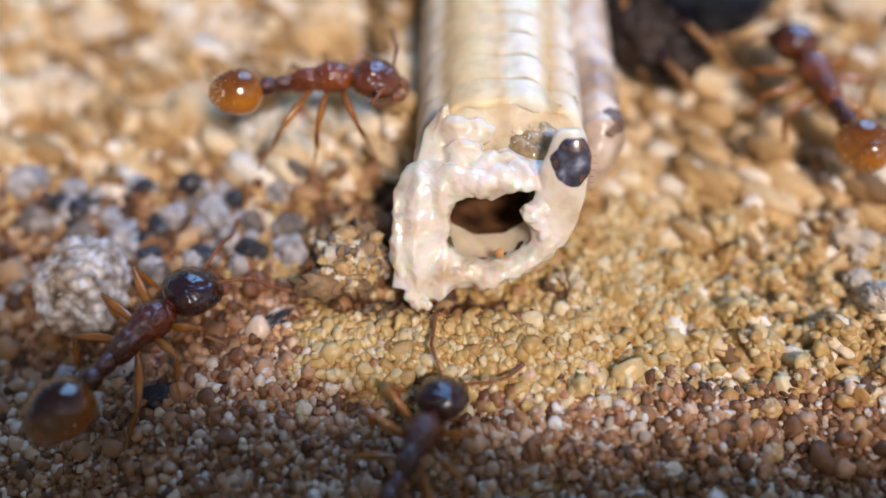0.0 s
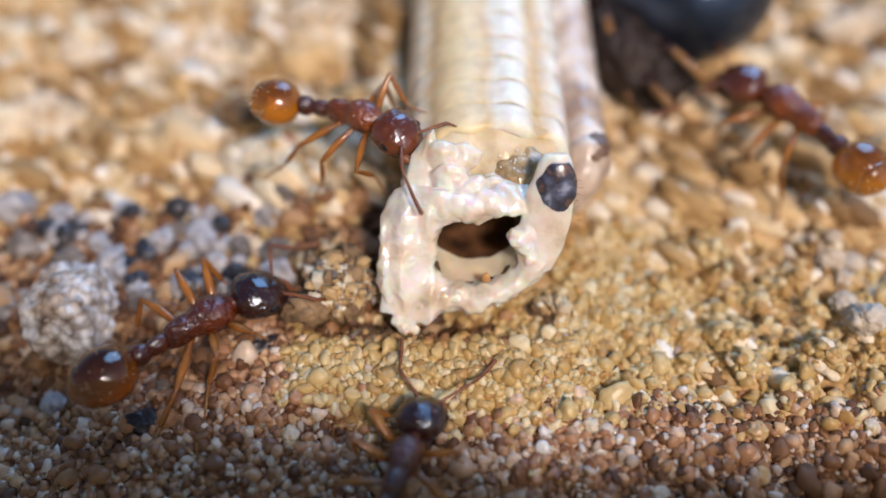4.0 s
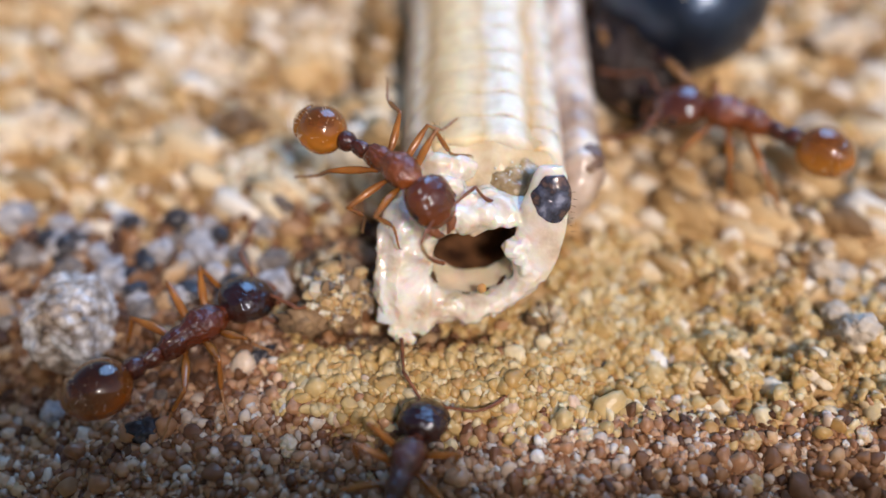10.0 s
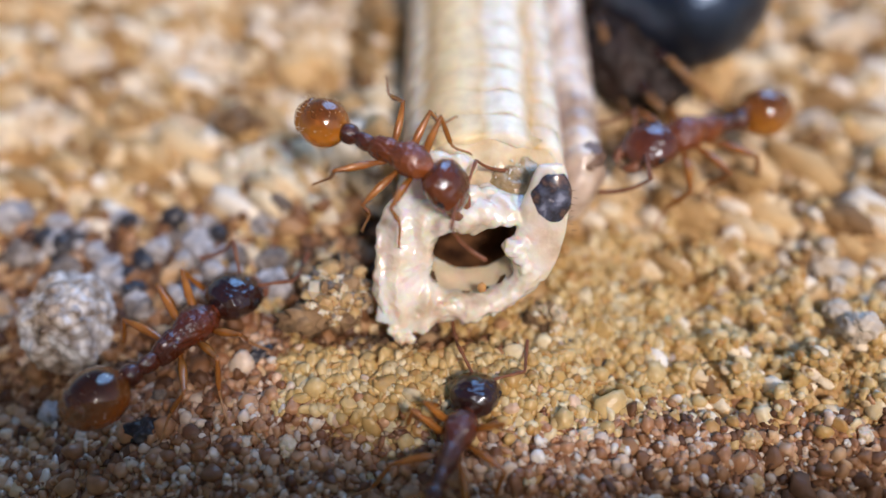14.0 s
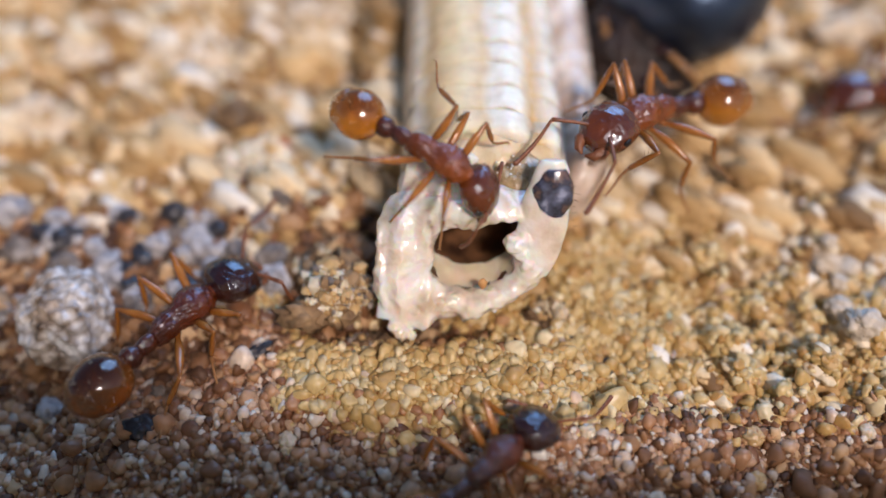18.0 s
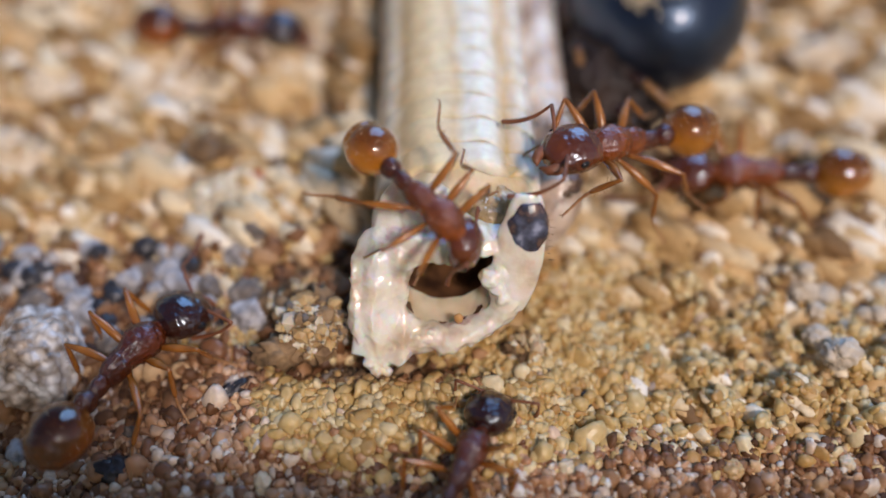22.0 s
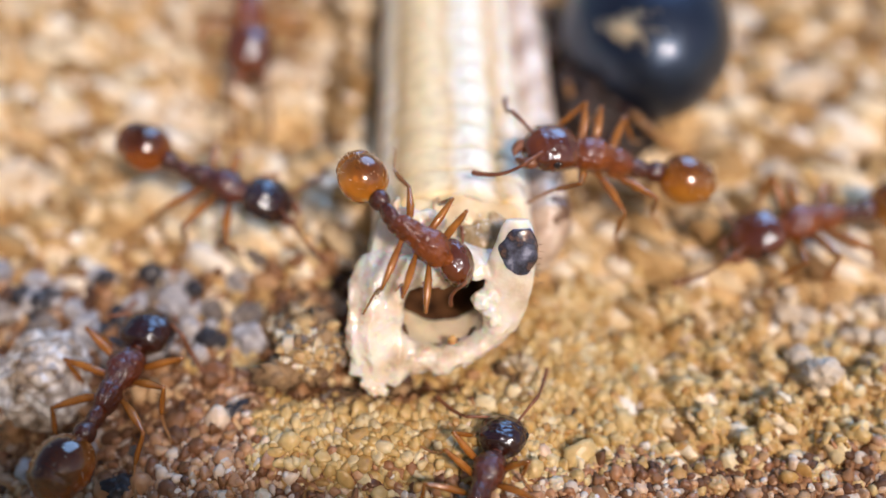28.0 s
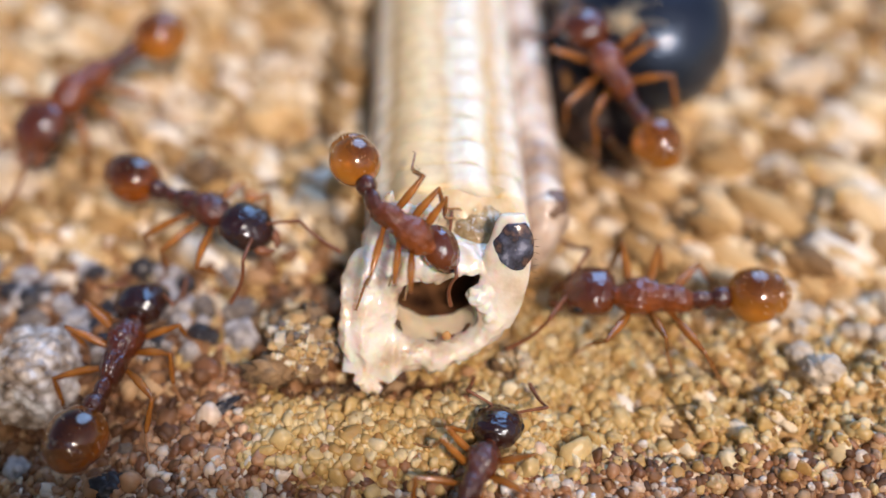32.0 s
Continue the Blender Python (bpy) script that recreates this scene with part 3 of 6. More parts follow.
def make_larva():
    larva = thing("insect_larva", "dead cream and tan banded insect larva, bitten open at one end", "larva", (AXIS_X, FRONT_Y, 0))
    y = 0.0
    for k in range(17):
        length = 0.62 if k else 0.5
        bm = bmesh.new()
        s0 = 1.01 - 0.004 * k
        lift = 1.28 + 0.01 * k
        rings = []
        for f, g in ((-0.04, 0.985), (0.0, 0.996), (0.08, 1.0), (0.3, 1.0), (0.6, 0.998), (0.85, 0.995), (1.0, 0.992), (1.1, 0.985)):
            rings.append([(px, py + 0.12 * ((1 - min(f, 1)) * noise.noise(Vector((px * 1.3, k * 3.1, pz * 0.7))) + min(f, 1) * noise.noise(Vector((px * 1.3, k * 3.1 + 3.1, pz * 0.7)))), pz) for px, py, pz in shell_ring(y + f * length, s0 * g, lift, f)])
        if k == 0:
            rings[0] = [(x, yy - 0.10 + 0.10 * noise.noise(Vector((x * 2.2, z * 2.2, 4))), z) for x, yy, z in rings[0]]
            rings.insert(0, [(-0.36 + 0.88 * (x + 0.36), yy + 0.03, 1.28 + 0.88 * (z - 1.28)) for x, yy, z in rings[0]])
        loft(bm, rings, False)
        part("body_segment", bm, SHELL, larva)
        y += length
    bm = bmesh.new()
    fold = []
    for j in range(90):
        f = j / 89
        g = max(0.0, 1 - f / 0.08) ** 2
        seg = (9.0 * f / 0.5) % 1.0
        r = 0.47 * (0.86 + 0.18 * math.sin(math.pi * seg) ** 0.5) * min(1.0, 0.45 + 7 * f)
        fold.append([(1.54 - 0.10 * f - 0.28 * g + r * math.cos(2 * math.pi * i / 20), -0.45 + 9.0 * f, 1.34 - 0.30 * g + 1.35 * r * math.sin(2 * math.pi * i / 20)) for i in range(20)])
    loft(bm, fold)
    part("flank_fold", bm, FOLD, larva, "greyish fold of skin along the flank")
    rng = random.Random(4)
    # torn end ring, leaning back against the body
    lean = radians(32)

    def on_ring(u, v, d=0.0):
        return (u - AXIS_X, -2.2 - FRONT_Y + v * math.sin(lean) - d * math.cos(lean), 0.12 + v * math.cos(lean) + d * math.sin(lean))

    def outer(a):
        r = polar(TORN_OUT, a)
        return 0.60 + r * math.cos(a), 1.50 + r * math.sin(a)

    def tab(bm, u0, v0, u1, v1, ru, d0, bulge, seed, ragged=0.3):
        """Leaf of skin from (u0, v0) to (u1, v1), domed towards the front."""
        rings = []
        for j in range(25):
            f = j / 24
            w = ru * max(0.06, math.sin(math.pi * (0.06 + 0.88 * f))) ** 0.45
            ring = []
            for k in range(28):
                b = 2 * math.pi * k / 28
                wob = 1 + ragged * noise.noise(Vector((f * 4, math.cos(b) * 2, seed)))
                ring.append(on_ring(u0 + (u1 - u0) * f + w * wob * math.cos(b), v0 + (v1 - v0) * f, d0 + bulge * math.sin(b) * math.sin(math.pi * (0.08 + 0.84 * f)) ** 0.5))
            rings.append(ring)
        loft(bm, rings)

    bm = bmesh.new()
    rings = []
    n, around = 170, 26
    for i in range(n):
        a = 2 * math.pi * i / n
        c, s = math.cos(a), math.sin(a)
        ou, ov = outer(a)
        q = polar(TORN_IN, a)
        iu, iv = 0.55 + q * c, 1.60 + q * s
        rim = 0.05 * noise.noise(Vector((c * 4, s * 4, 1))) + 0.03 * noise.noise(Vector((c * 9, s * 9, 2)))
        lip = 0.08 * noise.noise(Vector((c * 3, s * 3, 6)))
        ring = []
        for k in range(around):
            b = 2 * math.pi * k / around
            f, d = 0.5 - 0.5 * math.cos(b), 0.30 * math.sin(b)
            f = f + lip * (1 - f) ** 3 + rim * f ** 4
            u, v = iu + (ou - iu) * f, iv + (ov - iv) * f
            d += (0.14 if u > -0.1 else 0.05) * noise.noise(Vector((u * 1.6, v * 1.6, 1.5)))
            d -= 0.10 * step(-s / 0.5) * (1 - f) ** 2
            d += 0.055 * math.sin(15 * u + 3 * noise.noise(Vector((u * 2, v * 0.8, 3)))) * step((0.1 - u) / 0.4)
            p = Vector(on_ring(u, v, d - 0.25 * f * step(s / 0.5)))
            p += 0.05 * noise.noise_vector(p * 3.2) + 0.035 * noise.noise_vector(p * 7.5) + 0.018 * noise.noise_vector(p * 17)
            ring.append(p)
        rings.append(ring)
    rows = [[bm.verts.new(p) for p in ring] for ring in rings]
    for i in range(n):
        a, b = rows[i], rows[(i + 1) % n]
        for k in range(around):
            bm.faces.new((a[k], a[(k + 1) % around], b[(k + 1) % around], b[k]))
    for k, (u, v, r) in enumerate(((1.27, 1.90, 0.20), (1.40, 1.72, 0.15), (1.44, 1.98, 0.14), (1.50, 1.50, 0.13), (-0.72, 0.16, 0.13), (-0.56, 0.14, 0.10), (-0.86, 0.32, 0.14))):
        lump(bm, on_ring(u, v, 0.2), (r, r, r), 0.35, 3, 1.6, k + 20)
    for k in range(22):
        u = rng.uniform(-0.55, 1.1)
        r = rng.uniform(0.04, 0.10)
        lump(bm, on_ring(u, 0.70 + 0.06 * u + rng.uniform(-0.17, 0.17), 0.16), (r * rng.uniform(1.0, 1.6), r, r), 0.35, 3, 1.6, k + 120)
    post = []
    for j in range(15):
        f = j / 14
        w = 0.37 * (1 - 0.42 * f ** 3) * (1 - max(0.0, f - 0.86) * 5.0)
        row = []
        for k in range(20):
            b = 2 * math.pi * k / 20
            u = -0.84 + 0.58 * f + w * math.cos(b)
            row.append(on_ring(u + 0.05 * noise.noise(Vector((f * 5, k, 0))), 0.45 + (3.21 + 0.10 * noise.noise(Vector((u * 4, 0, 5)))) * f, 0.06 - 0.56 * f + (0.20 - 0.06 * f) * math.sin(b) + 0.02 * math.sin(14 * u)))
        post.append(row)
    loft(bm, post)
    # smooth wet mass that hangs over the hole, and the flap beside it
    for k, (u, v, d, ru, rv) in enumerate(((-0.10, 2.46, -0.06, 0.36, 0.42), (0.22, 2.42, 0.02, 0.34, 0.36), (0.46, 2.40, 0.08, 0.28, 0.36), (0.72, 2.52, 0.04, 0.28, 0.30), (0.98, 2.46, -0.02, 0.26, 0.26), (1.24, 2.46, -0.05, 0.24, 0.22), (0.46, 2.70, -0.14, 0.34, 0.30), (0.10, 2.86, -0.24, 0.36, 0.40), (-0.05, 3.2, -0.40, 0.34, 0.40), (0.30, 3.2, -0.44, 0.30, 0.34), (0.84, 2.72, -0.25, 0.26, 0.24))):
        lump(bm, on_ring(u, v, d), (ru, 0.24, rv * 0.85), 0.22, 3, 1.3, k + 40)
    tab(bm, 1.66, 1.25, 1.90, 3.40, 0.43, 0.10, 0.20, 1)
    melt(part("torn_ring", bm, MEMBRANE, larva, "glossy white ring of torn skin round a dark hole"), 0.022, 4)
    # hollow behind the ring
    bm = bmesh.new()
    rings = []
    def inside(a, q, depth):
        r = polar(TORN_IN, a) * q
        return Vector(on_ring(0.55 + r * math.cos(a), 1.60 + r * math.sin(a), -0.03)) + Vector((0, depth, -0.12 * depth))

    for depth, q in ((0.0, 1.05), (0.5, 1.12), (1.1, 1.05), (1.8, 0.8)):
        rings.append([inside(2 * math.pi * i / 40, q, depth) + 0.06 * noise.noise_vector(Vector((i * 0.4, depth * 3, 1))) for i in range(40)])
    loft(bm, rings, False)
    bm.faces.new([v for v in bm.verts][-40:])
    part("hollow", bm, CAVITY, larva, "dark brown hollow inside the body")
    # smooth pale floor of the hollow, rising to the back
    bm = bmesh.new()
    rows = []
    for j in range(9):
        f = j / 8
        row = []
        for i in range(41):
            a = radians(172 + 190 * i / 40)
            p = inside(a, 1.06 - 0.14 * f * max(0.0, -math.sin(a)), -0.02 + 0.55 * f)
            row.append(bm.verts.new(p + 0.03 * noise.noise_vector(p * 4)))
        rows.append(row)
    for j in range(8):
        for i in range(40):
            bm.faces.new((rows[j][i], rows[j][i + 1], rows[j + 1][i + 1], rows[j + 1][i]))
    part("hollow_floor", bm, INNER_SKIN, larva, "smooth cream inner skin of the hollow")
    # skin that still joins ring and body: pale at the sides, wet and tan over the gap
    steps, n = 9, 90
    grid = []
    for j in range(steps + 1):
        f = j / steps
        row = []
        for i in range(n):
            a = 2 * math.pi * i / n
            u, v = outer(a)
            p = Vector(on_ring(0.60 + (u - 0.60) * 0.9, 1.50 + (v - 1.50) * 0.9, -0.15))
            c, s = math.cos(a), math.sin(a)
            q = Vector((-0.36 + 1.54 * math.copysign(abs(c) ** 0.8, c), 0.10, 1.28 + (1.50 if s > 0 else 1.08) * math.copysign(abs(s) ** 0.75, s)))
            m = p.lerp(q, f)
            sag = math.sin(math.pi * f) * (0.12 if s > 0.3 else 0.05)
            m += Vector((-c * sag, 0, -s * sag))
            m += 0.11 * math.sin(math.pi * f) * noise.noise_vector(m * 2.6) + 0.05 * math.sin(math.pi * f) * noise.noise_vector(m * 7.0)
            row.append(m)
        grid.append(row)
    for name, mat, wet, lab in (("side_skin", MEMBRANE, False, "pale skin between ring and body"), ("wet_gap", WET_GAP, True, "wet tan skin over the gap")):
        bm = bmesh.new()
        vs = [[bm.verts.new(p) for p in row] for row in grid]
        for j in range(steps):
            for i in range(n):
                a = 2 * math.pi * (i + 0.5) / n
                top = math.sin(a) > 0.45 and math.cos(a) > -0.62
                if top == wet:
                    bm.faces.new((vs[j][i], vs[j][(i + 1) % n], vs[j + 1][(i + 1) % n], vs[j + 1][i]))
        bmesh.ops.delete(bm, geom=[v for v in bm.verts if not v.link_faces], context="VERTS")
        part(name, bm, mat, larva, lab)
    # olive wet flesh that shows through the gap
    bm = bmesh.new()
    for k, (x, y0, z, rx, ry) in enumerate(((0.10, -0.56, 2.24, 0.42, 0.40), (0.36, -0.46, 2.20, 0.34, 0.36), (0.10, -0.86, 2.14, 0.32, 0.24))):
        lump(bm, (x, y0, z), (rx, ry, 0.26), 0.35, 3, 1.5, k + 330)
    melt(part("gland", bm, GLAND, larva, "olive-grey glassy flesh in the gap"), 0.026, 3)
    for k in range(34):
        bm = bmesh.new()
        x, y0 = rng.gauss(0.12, 0.17), rng.gauss(-0.66, 0.13)
        r = rng.uniform(0.012, 0.030)
        lump(bm, (x, y0, 2.51 - 0.7 * (x - 0.05) ** 2 + 0.35 * min(0.0, y0 + 0.5)), (r, r, r), 0.1, 2, 2.0, k)
        part("bubble", bm, BUBBLE, larva, "tiny bubble on the wet flesh, its glint given as pale colour")
    bm = bmesh.new()
    tab(bm, 1.88, 2.34, 1.95, 3.26, 0.35, 0.185, 0.155, 2, 0.28)
    part("dark_spot", bm, DARK_SPOT, larva, "glossy dark spot with sky reflection and glints painted in blue")
    bm = bmesh.new()
    lump(bm, on_ring(0.72, 1.16, 0.22), (0.085, 0.07, 0.14), 0.2, 2, 2, 5)
    part("orange_crumb", bm, ORANGE, larva, "small orange crumb stuck to the ring")
    for k in range(7):
        bm = bmesh.new()
        p = Vector(on_ring(2.26 + rng.uniform(-0.04, 0.04), 2.2 + 0.12 * k, 0.1))
        q = p + Vector((rng.uniform(0.06, 0.11), -0.03, rng.uniform(0.0, 0.06)))
        tube(bm, [p, (p + q) / 2, q], [0.005, 0.004, 0.0015], 5)
        part("bristle", bm, EYE, larva, "fine dark bristle")
    bm = bmesh.new()
    lump(bm, (1.66, 0.42, 1.80), (0.30, 0.34, 0.16), 0.30, 4, 2, 8)
    part("brown_spot", bm, BROWN_SPOT, larva, "brown blotch on the flank")
    return larva


make_larva()


# ---- black beetle beyond the prey ----
def make_beetle():
    beetle = thing("black_beetle", "large glossy black beetle lying behind the larva", "beetle", (5.4, 5.8, 0))
    bm = bmesh.new()
    lump(bm, (0.0, 0.6, 1.75), (1.95, 2.4, 1.75), 0.02, 5, 1, 2)
    part("abdomen", bm, BEETLE, beetle, "domed glossy black abdomen")
    bm = bmesh.new()
    lump(bm, (-1.45, -1.0, 0.95), (0.95, 1.25, 0.95), 0.22, 4, 1.8, 4)
    lump(bm, (-0.9, -1.75, 0.75), (0.95, 0.8, 0.75), 0.3, 4, 1.8, 9)
    melt(part("thorax", bm, BEETLE_DULL, beetle, "dull brown-black thorax"), 0.05, 1)
    bm = bmesh.new()
    lump(bm, (-1.75, 0.9, 0.9), (0.55, 0.9, 0.85), 0.2, 4, 1.8, 6)
    part("wing_stub", bm, BEETLE_BROWN, beetle, "reddish-brown stub beside the abdomen")
    bm = bmesh.new()
    rng = random.Random(31)
    for k in range(170):
        a, r = rng.uniform(0, 2 * math.pi), abs(rng.gauss(0, 0.20))
        d = Vector((-0.62 + 1.3 * r * math.cos(a), -0.80 + r * math.sin(a), 1.0)).normalized()
        p = Vector((0.0, 0.6, 1.75)) + Vector((d.x * 1.95, d.y * 2.4, d.z * 1.75)) * 1.0
        tube(bm, [p, p + d * 0.05 + Vector((0.05, -0.09, 0)), p + d * 0.07 + Vector((0.09, -0.2, -0.02))], [0.014, 0.012, 0.004], 4)
    part("pale_down", bm, HAIR, beetle, "patch of pale golden down")
    # thigh up and outward, shin down to the soil, thin foot
    for hip, knee, ankle, toe in (((-1.0, -1.3, 1.2), (-0.7, -2.1, 1.75), (0.25, -2.5, 1.0), (0.9, -2.6, 0.55)), ((-1.3, -1.7, 0.9), (-1.1, -2.6, 1.2), (-0.3, -3.0, 0.55), (0.3, -2.9, 0.4)),
                                  ((-1.9, -0.6, 1.2), (-2.0, -1.2, 1.9), (-1.7, -2.0, 0.9), (-1.4, -2.6, 0.6)), ((-1.9, 1.2, 0.9), (-2.2, 1.8, 1.7), (-2.3, 2.6, 0.8), (-2.4, 3.0, 0.4))):
        bm = bmesh.new()
        tube(bm, [hip, Vector(hip).lerp(Vector(knee), 0.5), knee], [0.12, 0.16, 0.09], 9)
        leg = part("leg", bm, BEETLE_BROWN, beetle)
        bm = bmesh.new()
        tube(bm, [knee, Vector(knee).lerp(Vector(ankle), 0.5), ankle], [0.085, 0.10, 0.06], 9)
        part("shin", bm, BEETLE_TAN, leg, "yellowish-brown shin")
        bm = bmesh.new()
        tube(bm, [ankle, Vector(ankle).lerp(Vector(toe), 0.5), toe], [0.05, 0.05, 0.02], 7)
        part("foot", bm, BEETLE_TAN, leg)


make_beetle()


# ---- ants ----
def ellip(sections, name, mat, n=18, fine=34, rugose=0.0):
    """Smooth body through the sections, with a wrinkled skin."""
    sec = np.array(sections)
    at = np.concatenate([[0], np.cumsum(np.hypot(np.diff(sec[:, 0]), np.diff(sec[:, 1])))])
    where = np.linspace(0, at[-1], fine)
    rings = []
    for s in where:
        x, w, h, lift = (np.interp(s, at, sec[:, k]) for k in range(4))
        ring = []
        for i in range(n):
            a = 2 * math.pi * i / n
            k = 1.0
            if rugose:
                k += rugose * (noise.noise(Vector((x * 5, math.cos(a) * 5.5, math.sin(a) * 5.5))) + 0.7 * noise.noise(Vector((x * 11, math.cos(a) * 9, math.sin(a) * 9))) + 0.45 * noise.noise(Vector((x * 24, math.cos(a) * 15, math.sin(a) * 15))))
            ring.append((x, w * k * math.cos(a), lift + h * k * math.sin(a)))
        rings.append(ring)
    bm = bmesh.new()
    loft(bm, rings)
    bmesh.ops.smooth_vert(bm, verts=bm.verts[:], factor=0.25, use_axis_x=True, use_axis_y=True, use_axis_z=True)
    return to_mesh(bm, name, mat)


def rounded(x0, x1, w, h, lift=0.0, power=0.5, steps=12, skew=0.0):
    """Sections of an egg-shaped body from x0 to x1."""
    out = []
    for i in range(steps + 1):
        f = i / steps
        f = 0.5 - 0.5 * math.cos(math.pi * (0.02 + 0.96 * f))
        k = max(0.03, (4 * f * (1 - f))) ** power
        k *= 1 + skew * (f - 0.5)
        out.append((x0 + (x1 - x0) * f, w * k, h * k, lift))
    return out


def antenna_meshes():
    """Long first joint, and the whip of short beads that swings on it; both along x."""
    bm = bmesh.new()
    tube(bm, [(0, 0, 0), (0.08, 0, 0.01), (0.35, 0, 0.02), (0.60, 0, 0.01), (0.70, 0, 0)], [0.045, 0.030, 0.030, 0.038, 0.036], 8)
    scape = to_mesh(bm, "antenna", ANT_FEELER)
    pts, rad = [], []
    for k in range(27):
        f = k / 26
        pts.append((0.98 * f, 0, -0.10 * math.sin(math.pi * f)))
        rad.append((0.024 + 0.022 * f) * (1.16 if k % 2 else 0.88))
    rad[-1] = 0.018
    bm = bmesh.new()
    tube(bm, pts, rad, 8)
    return scape, to_mesh(bm, "antenna_whip", ANT_FEELER)


def hairs(bm, centre, size, count, length, seed, low=0.0):
    rng = random.Random(seed)
    for k in range(count):
        a, s = rng.uniform(0, 2 * math.pi), rng.uniform(low, 0.98)
        r = math.sqrt(1 - s * s)
        d = Vector((r * math.cos(a), r * math.sin(a), s))
        p = Vector(centre) + Vector((d.x * size[0], d.y * size[1], d.z * size[2]))
        q = p + d * length * rng.uniform(0.7, 1.2) + Vector((-0.05, 0, 0))
        tube(bm, [p - d * 0.02, (p + q) / 2, q], [0.005, 0.004, 0.0015], 4)


def ant_meshes():
    m = {}
    mes = [(-0.68, 0.08, 0.10, -0.10), (-0.62, 0.15, 0.20, -0.06), (-0.48, 0.20, 0.265, -0.02), (-0.28, 0.215, 0.28, 0.0), (-0.14, 0.205, 0.25, 0.0), (-0.02, 0.25, 0.28, 0.02),
           (0.16, 0.315, 0.32, 0.035), (0.34, 0.325, 0.31, 0.03), (0.50, 0.275, 0.26, 0.0), (0.62, 0.17, 0.17, -0.01), (0.70, 0.11, 0.12, 0.0)]
    m["mesosoma"] = ellip(mes, "mesosoma", ANT_RED, 72, 84, 0.10)
    m["dark_mesosoma"] = ellip(mes, "mesosoma", ANT_DARK, 72, 84, 0.10)
    head = [(0.02, 0.13, 0.12, 0.0), (0.08, 0.32, 0.24, 0.02), (0.2, 0.43, 0.31, 0.04), (0.4, 0.47, 0.34, 0.04), (0.6, 0.46, 0.33, 0.02), (0.78, 0.41, 0.28, -0.02), (0.92, 0.31, 0.20, -0.06), (1.0, 0.18, 0.12, -0.09)]
    m["head"] = ellip(head, "head", ANT_HEAD, 64, 64, 0.06)
    m["red_head"] = ellip(head, "head", ANT_HEAD_RED, 64, 64, 0.06)
    m["petiole"] = ellip(rounded(-0.42, 0.10, 0.145, 0.20, 0.02, 0.42), "petiole", ANT_DARK, 24, 22, 0.09)
    m["postpetiole"] = ellip(rounded(-0.72, -0.30, 0.20, 0.21, 0.03, 0.45), "postpetiole", ANT_DARK, 24, 22, 0.07)
    g = rounded(-1.64, -0.60, 0.50, 0.47, -0.02, 0.50, 22, 0.12)
    for k, (x0, x1, w) in enumerate(((-1.66, -1.24, 0.40), (-1.70, -1.40, 0.27))):
        for key, mat in (("tail", ANT_GASTER), ("dark_tail", ANT_DARK_GASTER)):
            q = 1.06 if mat is ANT_DARK_GASTER else 1.0
            m[key + str(k)] = ellip(rounded(x0 * q, x1 * q, w * q, w * 0.94 * q, -0.02, 0.5, 14, 0.3), "tail_segment", mat, 24, 20)
    m["gaster"] = ellip(g, "gaster", ANT_GASTER, 24)
    m["dark_gaster"] = ellip(rounded(-1.76, -0.60, 0.52, 0.49, -0.02, 0.50, 22, 0.12), "gaster", ANT_DARK_GASTER, 24)
    bm = bmesh.new()
    hairs(bm, (-1.12, 0, 0), (0.52, 0.48, 0.45), 44, 0.06, 3)
    hairs(bm, (-1.42, 0, 0), (0.24, 0.38, 0.36), 50, 0.06, 4, -0.3)
    m["bristles"] = to_mesh(bm, "bristles", HAIR)
    for side, key in ((1, "l"), (-1, "r")):
        bm = bmesh.new()
        lump(bm, (0.60, side * 0.435, 0.06), (0.09, 0.05, 0.08), 0.02, 2)
        m["eye" + key] = to_mesh(bm, "eye", EYE)
        bm = bmesh.new()
        tube(bm, [(0.86, side * 0.20, -0.09), (0.98, side * 0.22, -0.13), (1.10, side * 0.15, -0.18), (1.17, side * 0.03, -0.20)], [0.12, 0.11, 0.08, 0.02], 8)
        m["mandible" + key] = to_mesh(bm, "mandible", ANT_FEELER)
    m["antenna"], m["whip"] = antenna_meshes()
    bm = bmesh.new()
    tube(bm, [(-0.06, 0, 0), (0.04, 0, 0.0), (0.12, 0, 0.01), (0.30, 0, 0.03), (0.50, 0, 0.035), (0.72, 0, 0.02), (0.90, 0, 0.0), (0.98, 0, 0)], [0.066, 0.052, 0.050, 0.074, 0.081, 0.062, 0.043, 0.030], 10)
    m["femur"] = to_mesh(bm, "femur", ANT_LEG)
    bm = bmesh.new()
    tube(bm, [(-0.02, 0, 0.0), (0.06, 0, -0.02), (0.22, 0, -0.07), (0.40, 0, -0.12), (0.56, 0, -0.165), (0.63, 0, -0.18)], [0.034, 0.037, 0.048, 0.054, 0.047, 0.030], 9)
    tube(bm, [(0.60, 0, -0.185), (0.70, 0.01, -0.215)], [0.012, 0.004], 4)
    hairs(bm, (0.32, 0, -0.09), (0.28, 0.06, 0.06), 10, 0.08, 8, -0.6)
    m["tibia"] = to_mesh(bm, "tibia", ANT_LEG)
    bm = bmesh.new()
    pts = [(0.62 + 0.58 * (k / 13), 0, -0.18 + 0.18 * step(k / 13 * 0.98) - 0.03 * math.sin(math.pi * k / 13)) for k in range(14)]
    tube(bm, pts, [(0.030 - 0.0007 * k) * (1.18 if k % 3 == 2 else 0.9) for k in range(14)], 7)
    for side in (1, -1):
        tube(bm, [(1.19, 0, 0), (1.23, side * 0.03, 0.0), (1.26, side * 0.035, -0.03)], [0.012, 0.010, 0.003], 4)
